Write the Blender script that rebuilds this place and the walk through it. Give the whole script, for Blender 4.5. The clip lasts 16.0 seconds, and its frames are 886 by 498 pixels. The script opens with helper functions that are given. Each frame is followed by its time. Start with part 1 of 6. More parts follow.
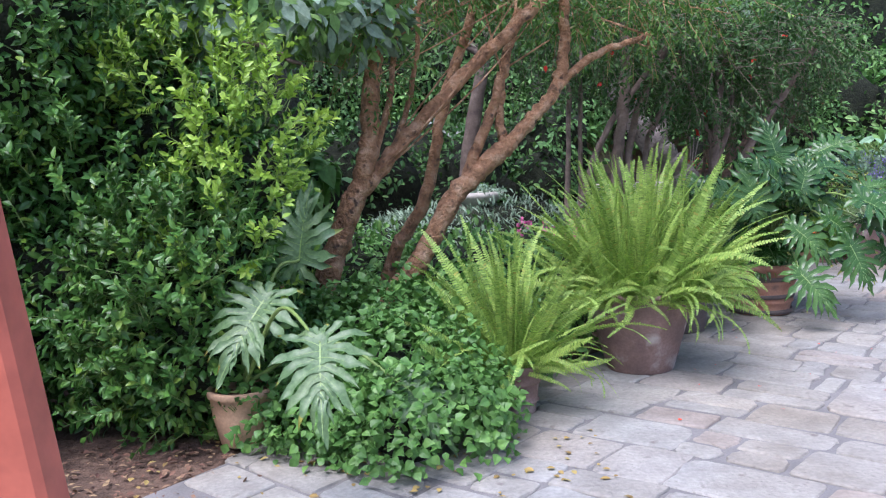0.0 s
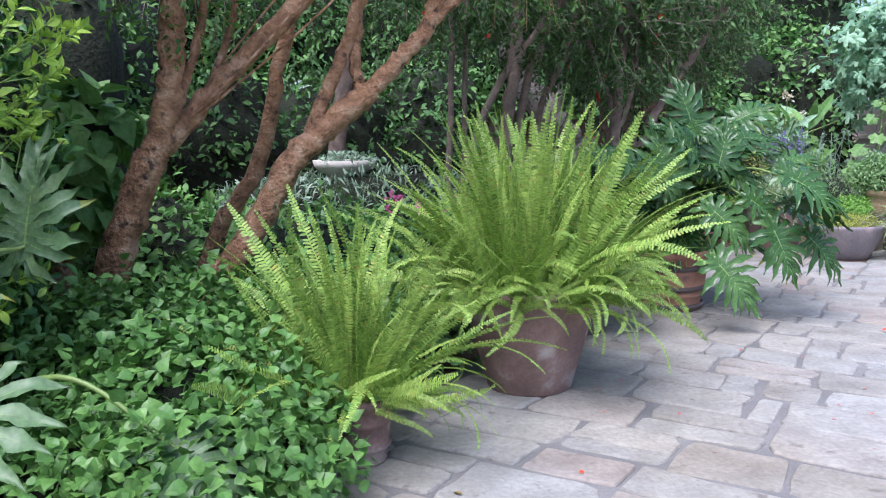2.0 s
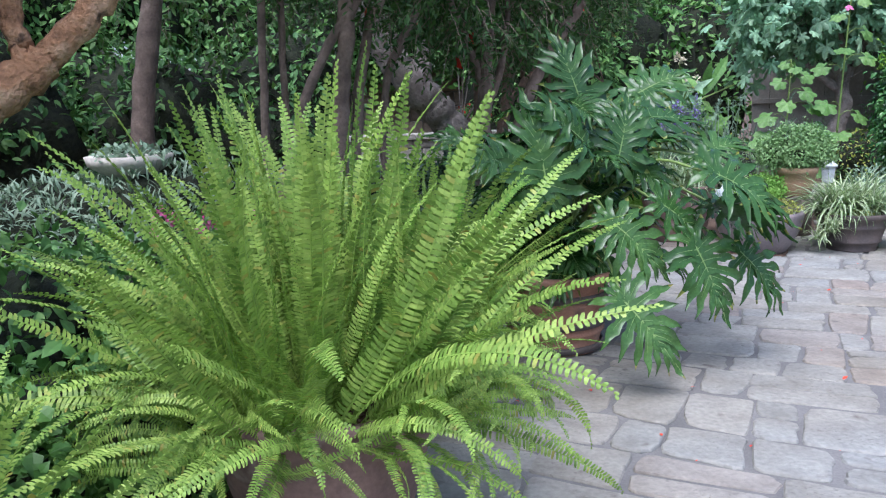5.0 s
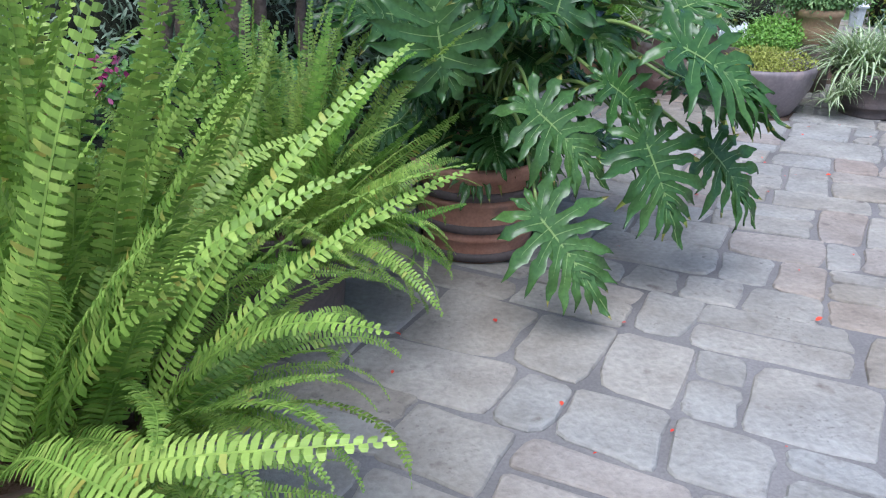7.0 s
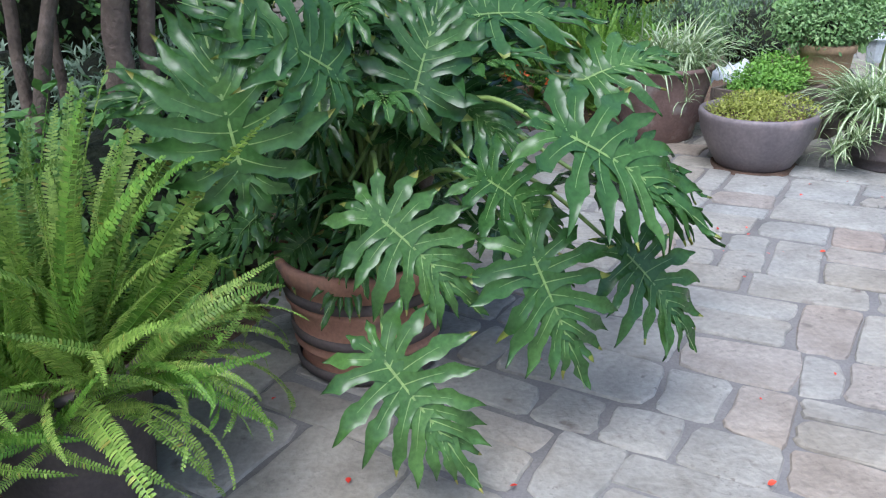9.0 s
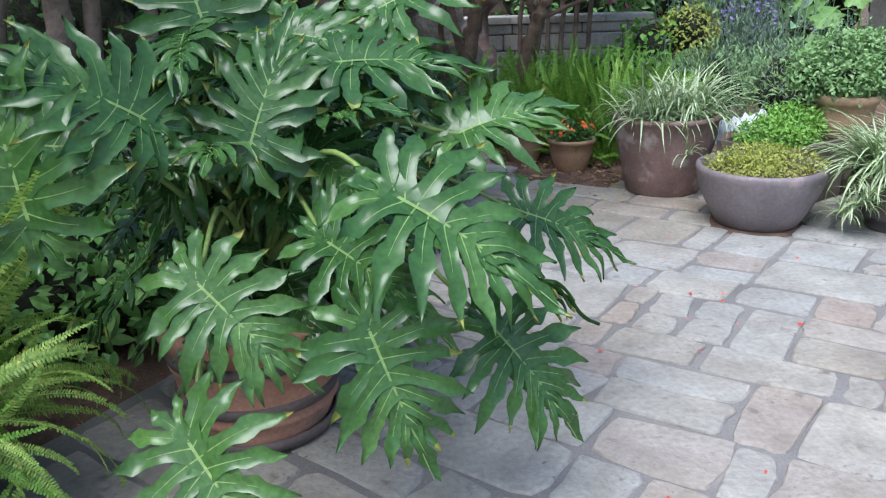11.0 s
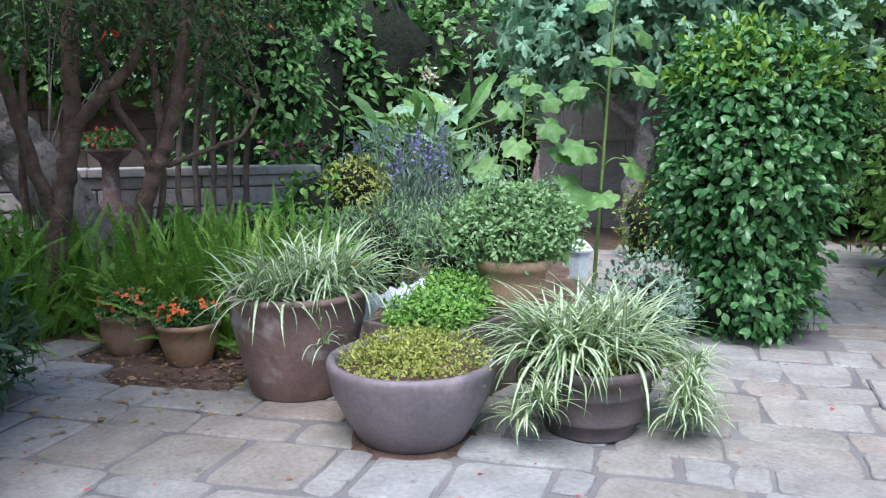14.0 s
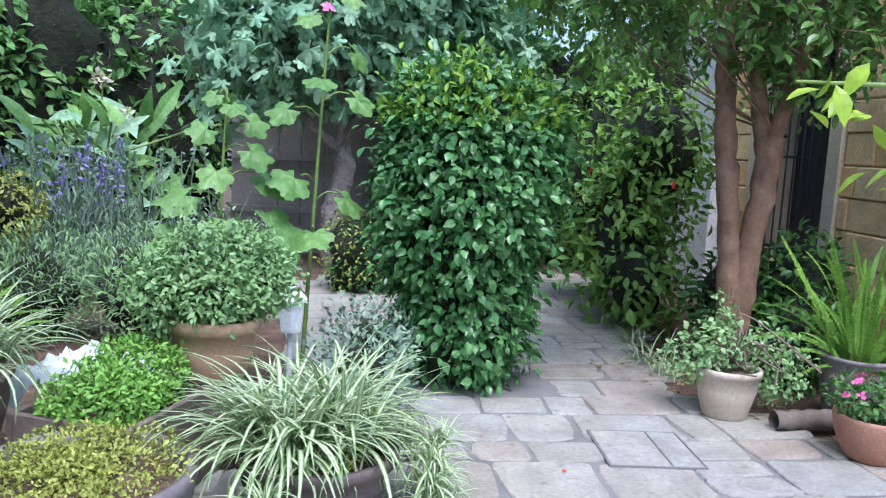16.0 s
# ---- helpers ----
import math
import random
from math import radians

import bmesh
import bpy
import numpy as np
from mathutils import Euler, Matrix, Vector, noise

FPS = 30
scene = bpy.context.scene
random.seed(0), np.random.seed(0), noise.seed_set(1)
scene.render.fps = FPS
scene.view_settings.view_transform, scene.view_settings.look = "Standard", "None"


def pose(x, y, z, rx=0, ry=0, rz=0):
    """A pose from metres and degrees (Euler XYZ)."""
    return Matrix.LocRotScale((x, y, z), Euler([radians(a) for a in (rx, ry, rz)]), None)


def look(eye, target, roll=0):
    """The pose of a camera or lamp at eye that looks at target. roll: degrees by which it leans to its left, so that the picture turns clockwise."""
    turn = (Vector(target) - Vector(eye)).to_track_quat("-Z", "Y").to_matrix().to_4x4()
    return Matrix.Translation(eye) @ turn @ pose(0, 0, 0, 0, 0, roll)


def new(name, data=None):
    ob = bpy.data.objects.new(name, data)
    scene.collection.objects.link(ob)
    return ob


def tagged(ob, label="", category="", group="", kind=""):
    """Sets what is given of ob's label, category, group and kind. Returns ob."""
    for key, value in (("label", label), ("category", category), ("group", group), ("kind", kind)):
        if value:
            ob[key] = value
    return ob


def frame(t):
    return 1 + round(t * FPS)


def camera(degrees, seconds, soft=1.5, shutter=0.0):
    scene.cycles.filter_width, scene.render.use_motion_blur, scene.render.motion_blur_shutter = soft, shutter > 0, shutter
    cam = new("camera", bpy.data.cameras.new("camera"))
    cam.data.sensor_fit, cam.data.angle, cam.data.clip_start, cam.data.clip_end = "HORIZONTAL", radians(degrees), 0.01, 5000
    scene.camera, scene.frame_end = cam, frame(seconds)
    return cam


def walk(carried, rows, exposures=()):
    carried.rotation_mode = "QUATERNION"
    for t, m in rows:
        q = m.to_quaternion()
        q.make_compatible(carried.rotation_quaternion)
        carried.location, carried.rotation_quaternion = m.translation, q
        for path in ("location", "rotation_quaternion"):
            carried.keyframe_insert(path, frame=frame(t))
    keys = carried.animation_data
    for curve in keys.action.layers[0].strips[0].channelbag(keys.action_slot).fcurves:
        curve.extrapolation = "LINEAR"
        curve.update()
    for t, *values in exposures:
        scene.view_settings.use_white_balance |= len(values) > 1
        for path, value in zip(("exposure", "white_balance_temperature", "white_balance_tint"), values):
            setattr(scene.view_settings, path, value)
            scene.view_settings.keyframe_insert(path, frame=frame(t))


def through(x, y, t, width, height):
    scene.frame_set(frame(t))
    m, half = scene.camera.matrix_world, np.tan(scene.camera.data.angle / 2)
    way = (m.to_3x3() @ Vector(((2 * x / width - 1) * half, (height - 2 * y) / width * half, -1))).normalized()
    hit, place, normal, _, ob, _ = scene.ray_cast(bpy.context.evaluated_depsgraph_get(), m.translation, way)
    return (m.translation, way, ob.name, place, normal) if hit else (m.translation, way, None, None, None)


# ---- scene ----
cam = camera(57.7, 16.0, 1.2)
PATH = [
    (0, (0.237, -0.673, 1.475), (0.109, 1.312, 1.263), -2.2),
    (0.5, (0.278, -0.288, 1.437), (0.312, 1.696, 1.188), -0.8),
    (1, (0.289, 0.056, 1.397), (0.413, 2.034, 1.123), -0.2),
    (1.5, (0.388, 0.404, 1.377), (0.496, 2.382, 1.096), -0.5),
    (2, (0.477, 0.705, 1.357), (0.612, 2.681, 1.077), -0.6),
    (2.5, (0.513, 1.012, 1.39), (0.692, 2.986, 1.128), -3.2),
    (3, (0.653, 1.299, 1.405), (0.872, 3.27, 1.152), -3.6),
    (3.5, (0.816, 1.575, 1.448), (1.076, 3.542, 1.199), -3.3),
    (3.7, (0.849, 1.689, 1.444), (1.155, 3.649, 1.194), -3.0),
    (5.8, (1.37, 2.918, 1.436), (1.75, 4.786, 0.832), -1.2),
    (6, (1.427, 3.012, 1.445), (1.795, 4.855, 0.759), -1.2),
    (6.5, (1.64, 3.202, 1.49), (1.999, 5.016, 0.727), -1.3),
    (7, (1.887, 3.347, 1.546), (2.208, 5.148, 0.737), 0.1),
    (7.5, (2.108, 3.577, 1.554), (2.404, 5.353, 0.681), 0.2),
    (8, (2.255, 3.765, 1.571), (2.544, 5.539, 0.694), -0.7),
    (8.5, (2.474, 3.938, 1.583), (2.756, 5.739, 0.76), -0.7),
    (8.7, (2.55, 3.978, 1.599), (2.812, 5.797, 0.811), -1.0),
    (10.8, (3.245, 4.089, 1.601), (3.217, 5.961, 0.897), -2.6),
    (11, (3.328, 4.209, 1.559), (3.357, 6.097, 0.901), -1.8),
    (11.5, (3.497, 4.432, 1.504), (3.739, 6.344, 0.97), -3.1),
    (12, (3.715, 4.661, 1.467), (4.036, 6.571, 0.969), -2.0),
    (12.5, (3.859, 4.899, 1.418), (4.234, 6.802, 0.931), -1.3),
    (13, (3.96, 5.185, 1.409), (4.474, 7.072, 0.989), -1.2),
    (13.5, (4.106, 5.441, 1.39), (4.725, 7.306, 1.021), -1.0),
    (14, (4.239, 5.645, 1.402), (4.947, 7.49, 1.1), -0.0),
    (14.5, (4.276, 5.871, 1.408), (5.142, 7.652, 1.125), 1.6),
    (15, (4.294, 6.058, 1.423), (5.381, 7.714, 1.147), 1.7),
    (15.5, (4.395, 6.204, 1.463), (5.633, 7.751, 1.192), 1.8),
    (16, (4.467, 6.32, 1.503), (5.829, 7.763, 1.249), 3.1),
]
walk(cam, [(t, look(eye, target, roll)) for t, eye, target, roll in PATH], [(0.0, 0.92, 5650, 22), (3.5, 0.95, 5650, 17), (6.0, 0.57, 5550, 15), (8.5, 0.66, 5600, 13), (11.0, 0.81, 5750, 11), (13.0, 0.77, 5700, 14), (16.0, 0.94, 5450, 15)])


# ---- light ----
world = bpy.data.worlds.new("sky")
scene.world = world
world.use_nodes = True
_n = world.node_tree.nodes
_sky = _n.new("ShaderNodeTexSky")
_sky.sky_type, _sky.sun_disc = "NISHITA", False
SUN_EL, SUN_ROT = radians(63), radians(212)
_sky.sun_elevation, _sky.sun_rotation = SUN_EL, SUN_ROT
_sky.dust_density = 3.0
world.node_tree.links.new(_sky.outputs[0], _n["Background"].inputs[0])
_n["Background"].inputs[1].default_value = 0.14
sun = new("sun", bpy.data.lights.new("sun", "SUN"))
sun.data.energy, sun.data.angle, sun.data.color = 2.4, radians(40), (1.0, 0.965, 0.93)
sun.matrix_world = look((math.sin(SUN_ROT) * math.cos(SUN_EL), math.cos(SUN_ROT) * math.cos(SUN_EL), math.sin(SUN_EL)), (0, 0, 0))
rng = np.random.default_rng(7)

# ---- materials ----


def mat_nodes(name):
    m = bpy.data.materials.new(name)
    m.use_nodes = True
    nt = m.node_tree
    return m, nt, nt.nodes["Principled BSDF"], nt.nodes["Material Output"]


def ramp(nt, fac, stops):
    r = nt.nodes.new("ShaderNodeValToRGB")
    while len(r.color_ramp.elements) < len(stops):
        r.color_ramp.elements.new(0.5)
    for e, (p, c) in zip(r.color_ramp.elements, stops):
        e.position, e.color = p, (*c, 1)
    nt.links.new(fac, r.inputs[0])
    return r.outputs[0]


def tex_noise(nt, scale, detail=4.0, kind="Object"):
    co = nt.nodes.new("ShaderNodeNewGeometry" if kind == "Position" else "ShaderNodeTexCoord")
    n = nt.nodes.new("ShaderNodeTexNoise")
    n.inputs["Scale"].default_value, n.inputs["Detail"].default_value = scale, detail
    nt.links.new(co.outputs[kind], n.inputs["Vector"])
    return n.outputs["Fac"]


def mixc(nt, fac, a, b, mode="MIX"):
    m = nt.nodes.new("ShaderNodeMix")
    m.data_type, m.blend_type = "RGBA", mode
    for sock, v in ((m.inputs[0], fac), (m.inputs[6], a), (m.inputs[7], b)):
        if isinstance(v, (int, float)):
            sock.default_value = v
        elif isinstance(v, tuple):
            sock.default_value = (*v, 1)
        else:
            nt.links.new(v, sock)
    return m.outputs[2]


def bump(nt, bsdf, height, strength, distance):
    b = nt.nodes.new("ShaderNodeBump")
    b.inputs["Strength"].default_value, b.inputs["Distance"].default_value = strength, distance
    nt.links.new(height, b.inputs["Height"])
    nt.links.new(b.outputs[0], bsdf.inputs["Normal"])


def leaf_mat(name, dark, mid, light, rough=0.45, through=0.3, dry=None):
    """Foliage: each leaf its own tone, mottled, with light passing through."""
    m, nt, b, out = mat_nodes(name)
    geo = nt.nodes.new("ShaderNodeNewGeometry")
    stops = [(0.0, dark), (0.5, mid), (0.93, light)]
    if dry:
        stops.append((0.985, dry))
    col = ramp(nt, geo.outputs["Random Per Island"], stops)
    oi = nt.nodes.new("ShaderNodeObjectInfo")
    col = mixc(nt, 0.45, col, ramp(nt, oi.outputs["Random"], [(0, dark), (0.5, mid), (1, light)]))
    mott = ramp(nt, tex_noise(nt, 30), [(0.3, (0.72, 0.74, 0.7)), (0.7, (1.18, 1.15, 1.1))])
    col = mixc(nt, 1.0, col, mott, "MULTIPLY")
    nt.links.new(col, b.inputs["Base Color"])
    b.inputs["Roughness"].default_value = rough
    b.inputs["Specular IOR Level"].default_value = 0.4
    tr = nt.nodes.new("ShaderNodeBsdfTranslucent")
    nt.links.new(mixc(nt, 1.0, col, (1.12, 1.2, 0.85), "MULTIPLY"), tr.inputs[0])
    mx = nt.nodes.new("ShaderNodeMixShader")
    mx.inputs[0].default_value = through * 0.65
    nt.links.new(b.outputs[0], mx.inputs[1])
    nt.links.new(tr.outputs[0], mx.inputs[2])
    nt.links.new(mx.outputs[0], out.inputs[0])
    return m


def rough_mat(name, stops, scale, rough=0.85, bscale=60.0, bstr=0.4, bdist=0.006, stain=None, metal=0.0, per_object=False, per_island=False, pits=None):
    """Mineral, earthen and painted surfaces: two scales of tone, stains and relief."""
    m, nt, b, out = mat_nodes(name)
    space = "Position" if per_object or per_island else "Object"
    f1 = tex_noise(nt, scale, 6, space)
    if per_object or per_island:
        src = nt.nodes.new("ShaderNodeObjectInfo").outputs["Random"] if per_object else nt.nodes.new("ShaderNodeNewGeometry").outputs["Random Per Island"]
        col = ramp(nt, src, stops)
        col = mixc(nt, 1.0, col, ramp(nt, f1, [(0.3, (0.78, 0.77, 0.76)), (0.65, (1.1, 1.1, 1.1))]), "MULTIPLY")
    else:
        col = ramp(nt, f1, stops)
    fine = tex_noise(nt, bscale, 8, space)
    col = mixc(nt, 1.0, col, ramp(nt, fine, [(0.3, (0.82, 0.82, 0.82)), (0.7, (1.1, 1.1, 1.1))]), "MULTIPLY")
    if stain:
        col = mixc(nt, ramp(nt, tex_noise(nt, stain[1], 8, space), [(stain[2], (0, 0, 0)), (stain[2] + 0.12, (1, 1, 1))]), col, stain[0])
    if pits:
        holes = ramp(nt, tex_noise(nt, 48.0, 7, space), [(0.58, (0, 0, 0)), (0.70, (0.75, 0.75, 0.75))])
        patch = ramp(nt, tex_noise(nt, 2.6, 4, space), [(0.48, (0, 0, 0)), (0.64, (1, 1, 1))])
        col = mixc(nt, mixc(nt, 1.0, holes, patch, "MULTIPLY"), col, pits)
        col = mixc(nt, ramp(nt, tex_noise(nt, 0.8, 3, space), [(0.40, (0, 0, 0)), (0.66, (0.55, 0.55, 0.55))]), col, mixc(nt, 1.0, col, (0.95, 0.84, 0.70), "MULTIPLY"))
    nt.links.new(col, b.inputs["Base Color"])
    b.inputs["Roughness"].default_value = rough
    b.inputs["Metallic"].default_value = metal
    bump(nt, b, fine, bstr, bdist)
    return m


STONES = [(0.0, (0.304, 0.297, 0.265)), (0.2, (0.333, 0.335, 0.312)), (0.42, (0.288, 0.275, 0.240)), (0.6, (0.355, 0.355, 0.324)), (0.8, (0.304, 0.264, 0.229)), (0.84, (0.325, 0.328, 0.305)), (1.0, (0.296, 0.302, 0.286))]
M_STONE = rough_mat("paving_stone", STONES, 5.0, 0.8, 38, 0.9, 0.009, ((0.17, 0.155, 0.14), 11.0, 0.62), per_object=True, pits=(0.13, 0.12, 0.11))
M_STONE_J = rough_mat("paving_stone_far", STONES, 5.0, 0.8, 38, 0.9, 0.009, ((0.17, 0.155, 0.14), 11.0, 0.62), per_island=True, pits=(0.13, 0.12, 0.11))
M_MORTAR = rough_mat("mortar", [(0.3, (0.15, 0.145, 0.138)), (0.7, (0.23, 0.222, 0.212))], 3.0, 0.95, 90)
M_SOIL = rough_mat("soil", [(0.3, (0.075, 0.048, 0.033)), (0.6, (0.15, 0.095, 0.065)), (0.8, (0.24, 0.17, 0.11))], 7.0, 1.0, 40, 1.0, 0.02)
M_TERRA = rough_mat("terracotta", [(0.3, (0.36, 0.17, 0.11)), (0.7, (0.47, 0.26, 0.18))], 6.0, 0.85, 70, 0.3, 0.003, ((0.16, 0.12, 0.11), 6.0, 0.62))
M_TERRA_OLD = rough_mat("weathered_terracotta", [(0.25, (0.15, 0.10, 0.085)), (0.55, (0.24, 0.155, 0.13)), (0.8, (0.33, 0.25, 0.22))], 5.0, 0.9, 60, 0.4, 0.004, ((0.42, 0.37, 0.33), 6.0, 0.57))
M_TERRA_PALE = rough_mat("pale_terracotta", [(0.25, (0.42, 0.26, 0.15)), (0.7, (0.56, 0.38, 0.24))], 5.0, 0.85, 70, 0.3, 0.003, ((0.30, 0.22, 0.16), 8.0, 0.64))
M_GREY_POT = rough_mat("grey_glazed_clay", [(0.3, (0.147, 0.126, 0.133)), (0.7, (0.238, 0.203, 0.203))], 5.0, 0.55, 50, 0.2, 0.002, ((0.392, 0.308, 0.280), 4.5, 0.63))
M_DARK_POT = rough_mat("dark_clay", [(0.3, (0.076, 0.065, 0.061)), (0.7, (0.153, 0.119, 0.109))], 5.0, 0.7, 60)
M_CREAM_POT = rough_mat("cream_clay", [(0.3, (0.50, 0.42, 0.33)), (0.7, (0.60, 0.52, 0.42))], 5.0, 0.7, 60, 0.2, 0.002, ((0.36, 0.28, 0.2), 7.0, 0.66))
M_BARK = rough_mat("reddish_bark", [(0.25, (0.13, 0.066, 0.035)), (0.5, (0.42, 0.225, 0.115)), (0.75, (0.60, 0.40, 0.25))], 11.0, 0.95, 45, 1.0, 0.03, ((0.10, 0.062, 0.042), 15.0, 0.58))
M_BARK_DARK = rough_mat("dark_brown_bark", [(0.25, (0.08, 0.052, 0.036)), (0.6, (0.17, 0.115, 0.08)), (0.8, (0.27, 0.20, 0.145))], 12.0, 0.95, 50, 1.0, 0.015)
M_BARK_CITRUS = rough_mat("smooth_brown_bark", [(0.25, (0.14, 0.08, 0.05)), (0.6, (0.27, 0.165, 0.105)), (0.8, (0.36, 0.25, 0.18))], 8.0, 0.9, 40, 0.6, 0.008)
M_BARK_GREY = rough_mat("grey_brown_bark", [(0.25, (0.120, 0.090, 0.072)), (0.6, (0.240, 0.180, 0.144)), (0.8, (0.360, 0.288, 0.240))], 9.0, 0.95, 45, 0.9, 0.012)
M_BARK_PALE = rough_mat("pale_bark", [(0.25, (0.17, 0.145, 0.13)), (0.7, (0.36, 0.32, 0.29))], 9.0, 0.95, 30, 1.0, 0.02, ((0.08, 0.07, 0.06), 12.0, 0.6))
# Near-black fill for foliage cores: the inner shade is put into its colour.
M_CORE_SHADE = rough_mat("painted_core_shade", [(0.3, (0.008, 0.011, 0.007)), (0.7, (0.028, 0.036, 0.016))], 14.0, 1.0, 30, 1.0, 0.03)
M_REDPAINT = rough_mat("red_oxide_paint", [(0.3, (0.46, 0.115, 0.07)), (0.7, (0.54, 0.15, 0.095))], 4.0, 0.5, 40, 0.15, 0.002, ((0.36, 0.09, 0.06), 8.0, 0.68))
M_LIME = rough_mat("limestone", [(0.0, (0.74, 0.45, 0.18)), (0.5, (0.82, 0.54, 0.25)), (1.0, (0.86, 0.62, 0.33))], 3.0, 0.9, 30, 0.9, 0.012, per_object=True)
M_LIME_SMOOTH = rough_mat("dressed_limestone", [(0.3, (0.55, 0.45, 0.30)), (0.7, (0.66, 0.56, 0.40))], 3.0, 0.85, 40, 0.3, 0.004)
M_COPING = rough_mat("pale_coping", [(0.3, (0.50, 0.46, 0.40)), (0.7, (0.64, 0.60, 0.54))], 4.0, 0.9, 30, 0.4, 0.006)
M_OLDWALL = rough_mat("old_stone", [(0.0, (0.20, 0.16, 0.12)), (0.5, (0.30, 0.25, 0.19)), (1.0, (0.40, 0.34, 0.27))], 3.0, 0.95, 25, 0.9, 0.015, per_island=True)
M_FENCE = rough_mat("grey_boards", [(0.3, (0.25, 0.23, 0.20)), (0.7, (0.36, 0.33, 0.29))], 3.0, 0.8, 30, 0.3, 0.004)
M_WHITEWASH = rough_mat("whitewash", [(0.3, (0.62, 0.62, 0.6)), (0.7, (0.76, 0.76, 0.74))], 2.0, 0.9, 25, 0.3, 0.006)
M_IRON = rough_mat("dark_iron", [(0.3, (0.012, 0.013, 0.018)), (0.7, (0.03, 0.032, 0.04))], 6.0, 0.5, 60)
M_WOODDARK = rough_mat("weathered_wood", [(0.3, (0.10, 0.08, 0.065)), (0.7, (0.20, 0.165, 0.135))], 6.0, 0.9, 40, 0.6, 0.006)
M_WHITE_MET = rough_mat("white_enamel", [(0.3, (0.55, 0.60, 0.62)), (0.7, (0.70, 0.74, 0.75))], 5.0, 0.4, 60, 0.1, 0.001)
M_PLASTIC = rough_mat("pale_plastic_sheet", [(0.3, (0.55, 0.60, 0.64)), (0.7, (0.75, 0.78, 0.8))], 9.0, 0.3, 30, 0.6, 0.01)
M_ORANGE_POT = rough_mat("orange_clay", [(0.3, (0.50, 0.24, 0.09)), (0.7, (0.62, 0.33, 0.14))], 5.0, 0.8, 60)

L_FERN = leaf_mat("fern_frond", (0.10, 0.20, 0.03), (0.27, 0.43, 0.08), (0.43, 0.57, 0.14), 0.5, 0.32, (0.42, 0.30, 0.07))
L_FERN_DARK = leaf_mat("deep_fern_frond", (0.08, 0.2, 0.025), (0.16, 0.34, 0.045), (0.27, 0.44, 0.07), 0.5, 0.3)
L_PHIL = leaf_mat("philodendron_blade", (0.028, 0.082, 0.022), (0.05, 0.128, 0.032), (0.095, 0.195, 0.05), 0.25, 0.15)
L_PHIL_PALE = leaf_mat("pale_philodendron_blade", (0.08, 0.155, 0.07), (0.115, 0.205, 0.09), (0.165, 0.24, 0.11), 0.4, 0.22)
L_VEIN = leaf_mat("leaf_vein", (0.13, 0.24, 0.07), (0.17, 0.29, 0.09), (0.22, 0.33, 0.1), 0.4, 0.1)
L_WORN = leaf_mat("yellowed_leaf_tip", (0.16, 0.22, 0.04), (0.24, 0.27, 0.05), (0.28, 0.22, 0.06), 0.45, 0.15)
L_STEM = leaf_mat("green_stem", (0.12, 0.20, 0.05), (0.19, 0.29, 0.08), (0.26, 0.36, 0.11), 0.4, 0.05)
L_COVER = leaf_mat("ground_cover_leaf", (0.045, 0.13, 0.03), (0.09, 0.22, 0.05), (0.17, 0.33, 0.08), 0.45, 0.28)
L_BOX = leaf_mat("glossy_hedge_leaf", (0.03, 0.1, 0.022), (0.06, 0.17, 0.035), (0.14, 0.28, 0.05), 0.35, 0.2, (0.24, 0.32, 0.05))
L_TIPS = leaf_mat("young_hedge_leaf", (0.12, 0.28, 0.03), (0.24, 0.42, 0.05), (0.36, 0.52, 0.08), 0.4, 0.35)
L_COLUMN = leaf_mat("column_hedge_leaf", (0.038, 0.125, 0.04), (0.078, 0.21, 0.066), (0.15, 0.31, 0.098), 0.27, 0.15)
L_CANOPY = leaf_mat("canopy_leaf", (0.06, 0.15, 0.03), (0.12, 0.27, 0.05), (0.24, 0.4, 0.08), 0.42, 0.35)
# Darker copy of canopy_leaf: shade of the rear crowns is put into colour.
L_CANOPY_SHADE = leaf_mat("canopy_leaf_painted_shade", (0.024, 0.068, 0.02), (0.048, 0.12, 0.032), (0.11, 0.22, 0.05), 0.62, 0.3)
L_CITRUS = leaf_mat("citrus_leaf", (0.035, 0.11, 0.025), (0.07, 0.18, 0.035), (0.14, 0.27, 0.055), 0.32, 0.25)
L_VINE = leaf_mat("climber_leaf", (0.07, 0.19, 0.05), (0.15, 0.33, 0.085), (0.28, 0.46, 0.14), 0.52, 0.25)
L_FAR = leaf_mat("background_leaf", (0.041, 0.121, 0.034), (0.095, 0.230, 0.061), (0.203, 0.378, 0.095), 0.58, 0.25)
L_SAGE = leaf_mat("grey_green_leaf", (0.13, 0.21, 0.15), (0.22, 0.33, 0.24), (0.33, 0.43, 0.32), 0.6, 0.2)
L_FIG = leaf_mat("fig_leaf", (0.15, 0.33, 0.21), (0.28, 0.49, 0.31), (0.42, 0.60, 0.40), 0.55, 0.25)
L_HOLLY = leaf_mat("hollyhock_leaf", (0.08, 0.20, 0.05), (0.14, 0.28, 0.075), (0.21, 0.36, 0.11), 0.5, 0.3)
L_MINT = leaf_mat("mint_leaf", (0.08, 0.22, 0.03), (0.15, 0.35, 0.05), (0.25, 0.46, 0.09), 0.45, 0.28)
L_BASIL = leaf_mat("herb_leaf", (0.154, 0.286, 0.110), (0.242, 0.407, 0.165), (0.374, 0.528, 0.253), 0.5, 0.25)
L_THYME = leaf_mat("golden_thyme_leaf", (0.24, 0.3, 0.05), (0.38, 0.42, 0.09), (0.52, 0.54, 0.16), 0.5, 0.25)
L_SPIDER = leaf_mat("spider_plant_green", (0.14, 0.25, 0.09), (0.21, 0.34, 0.13), (0.29, 0.42, 0.18), 0.4, 0.25)
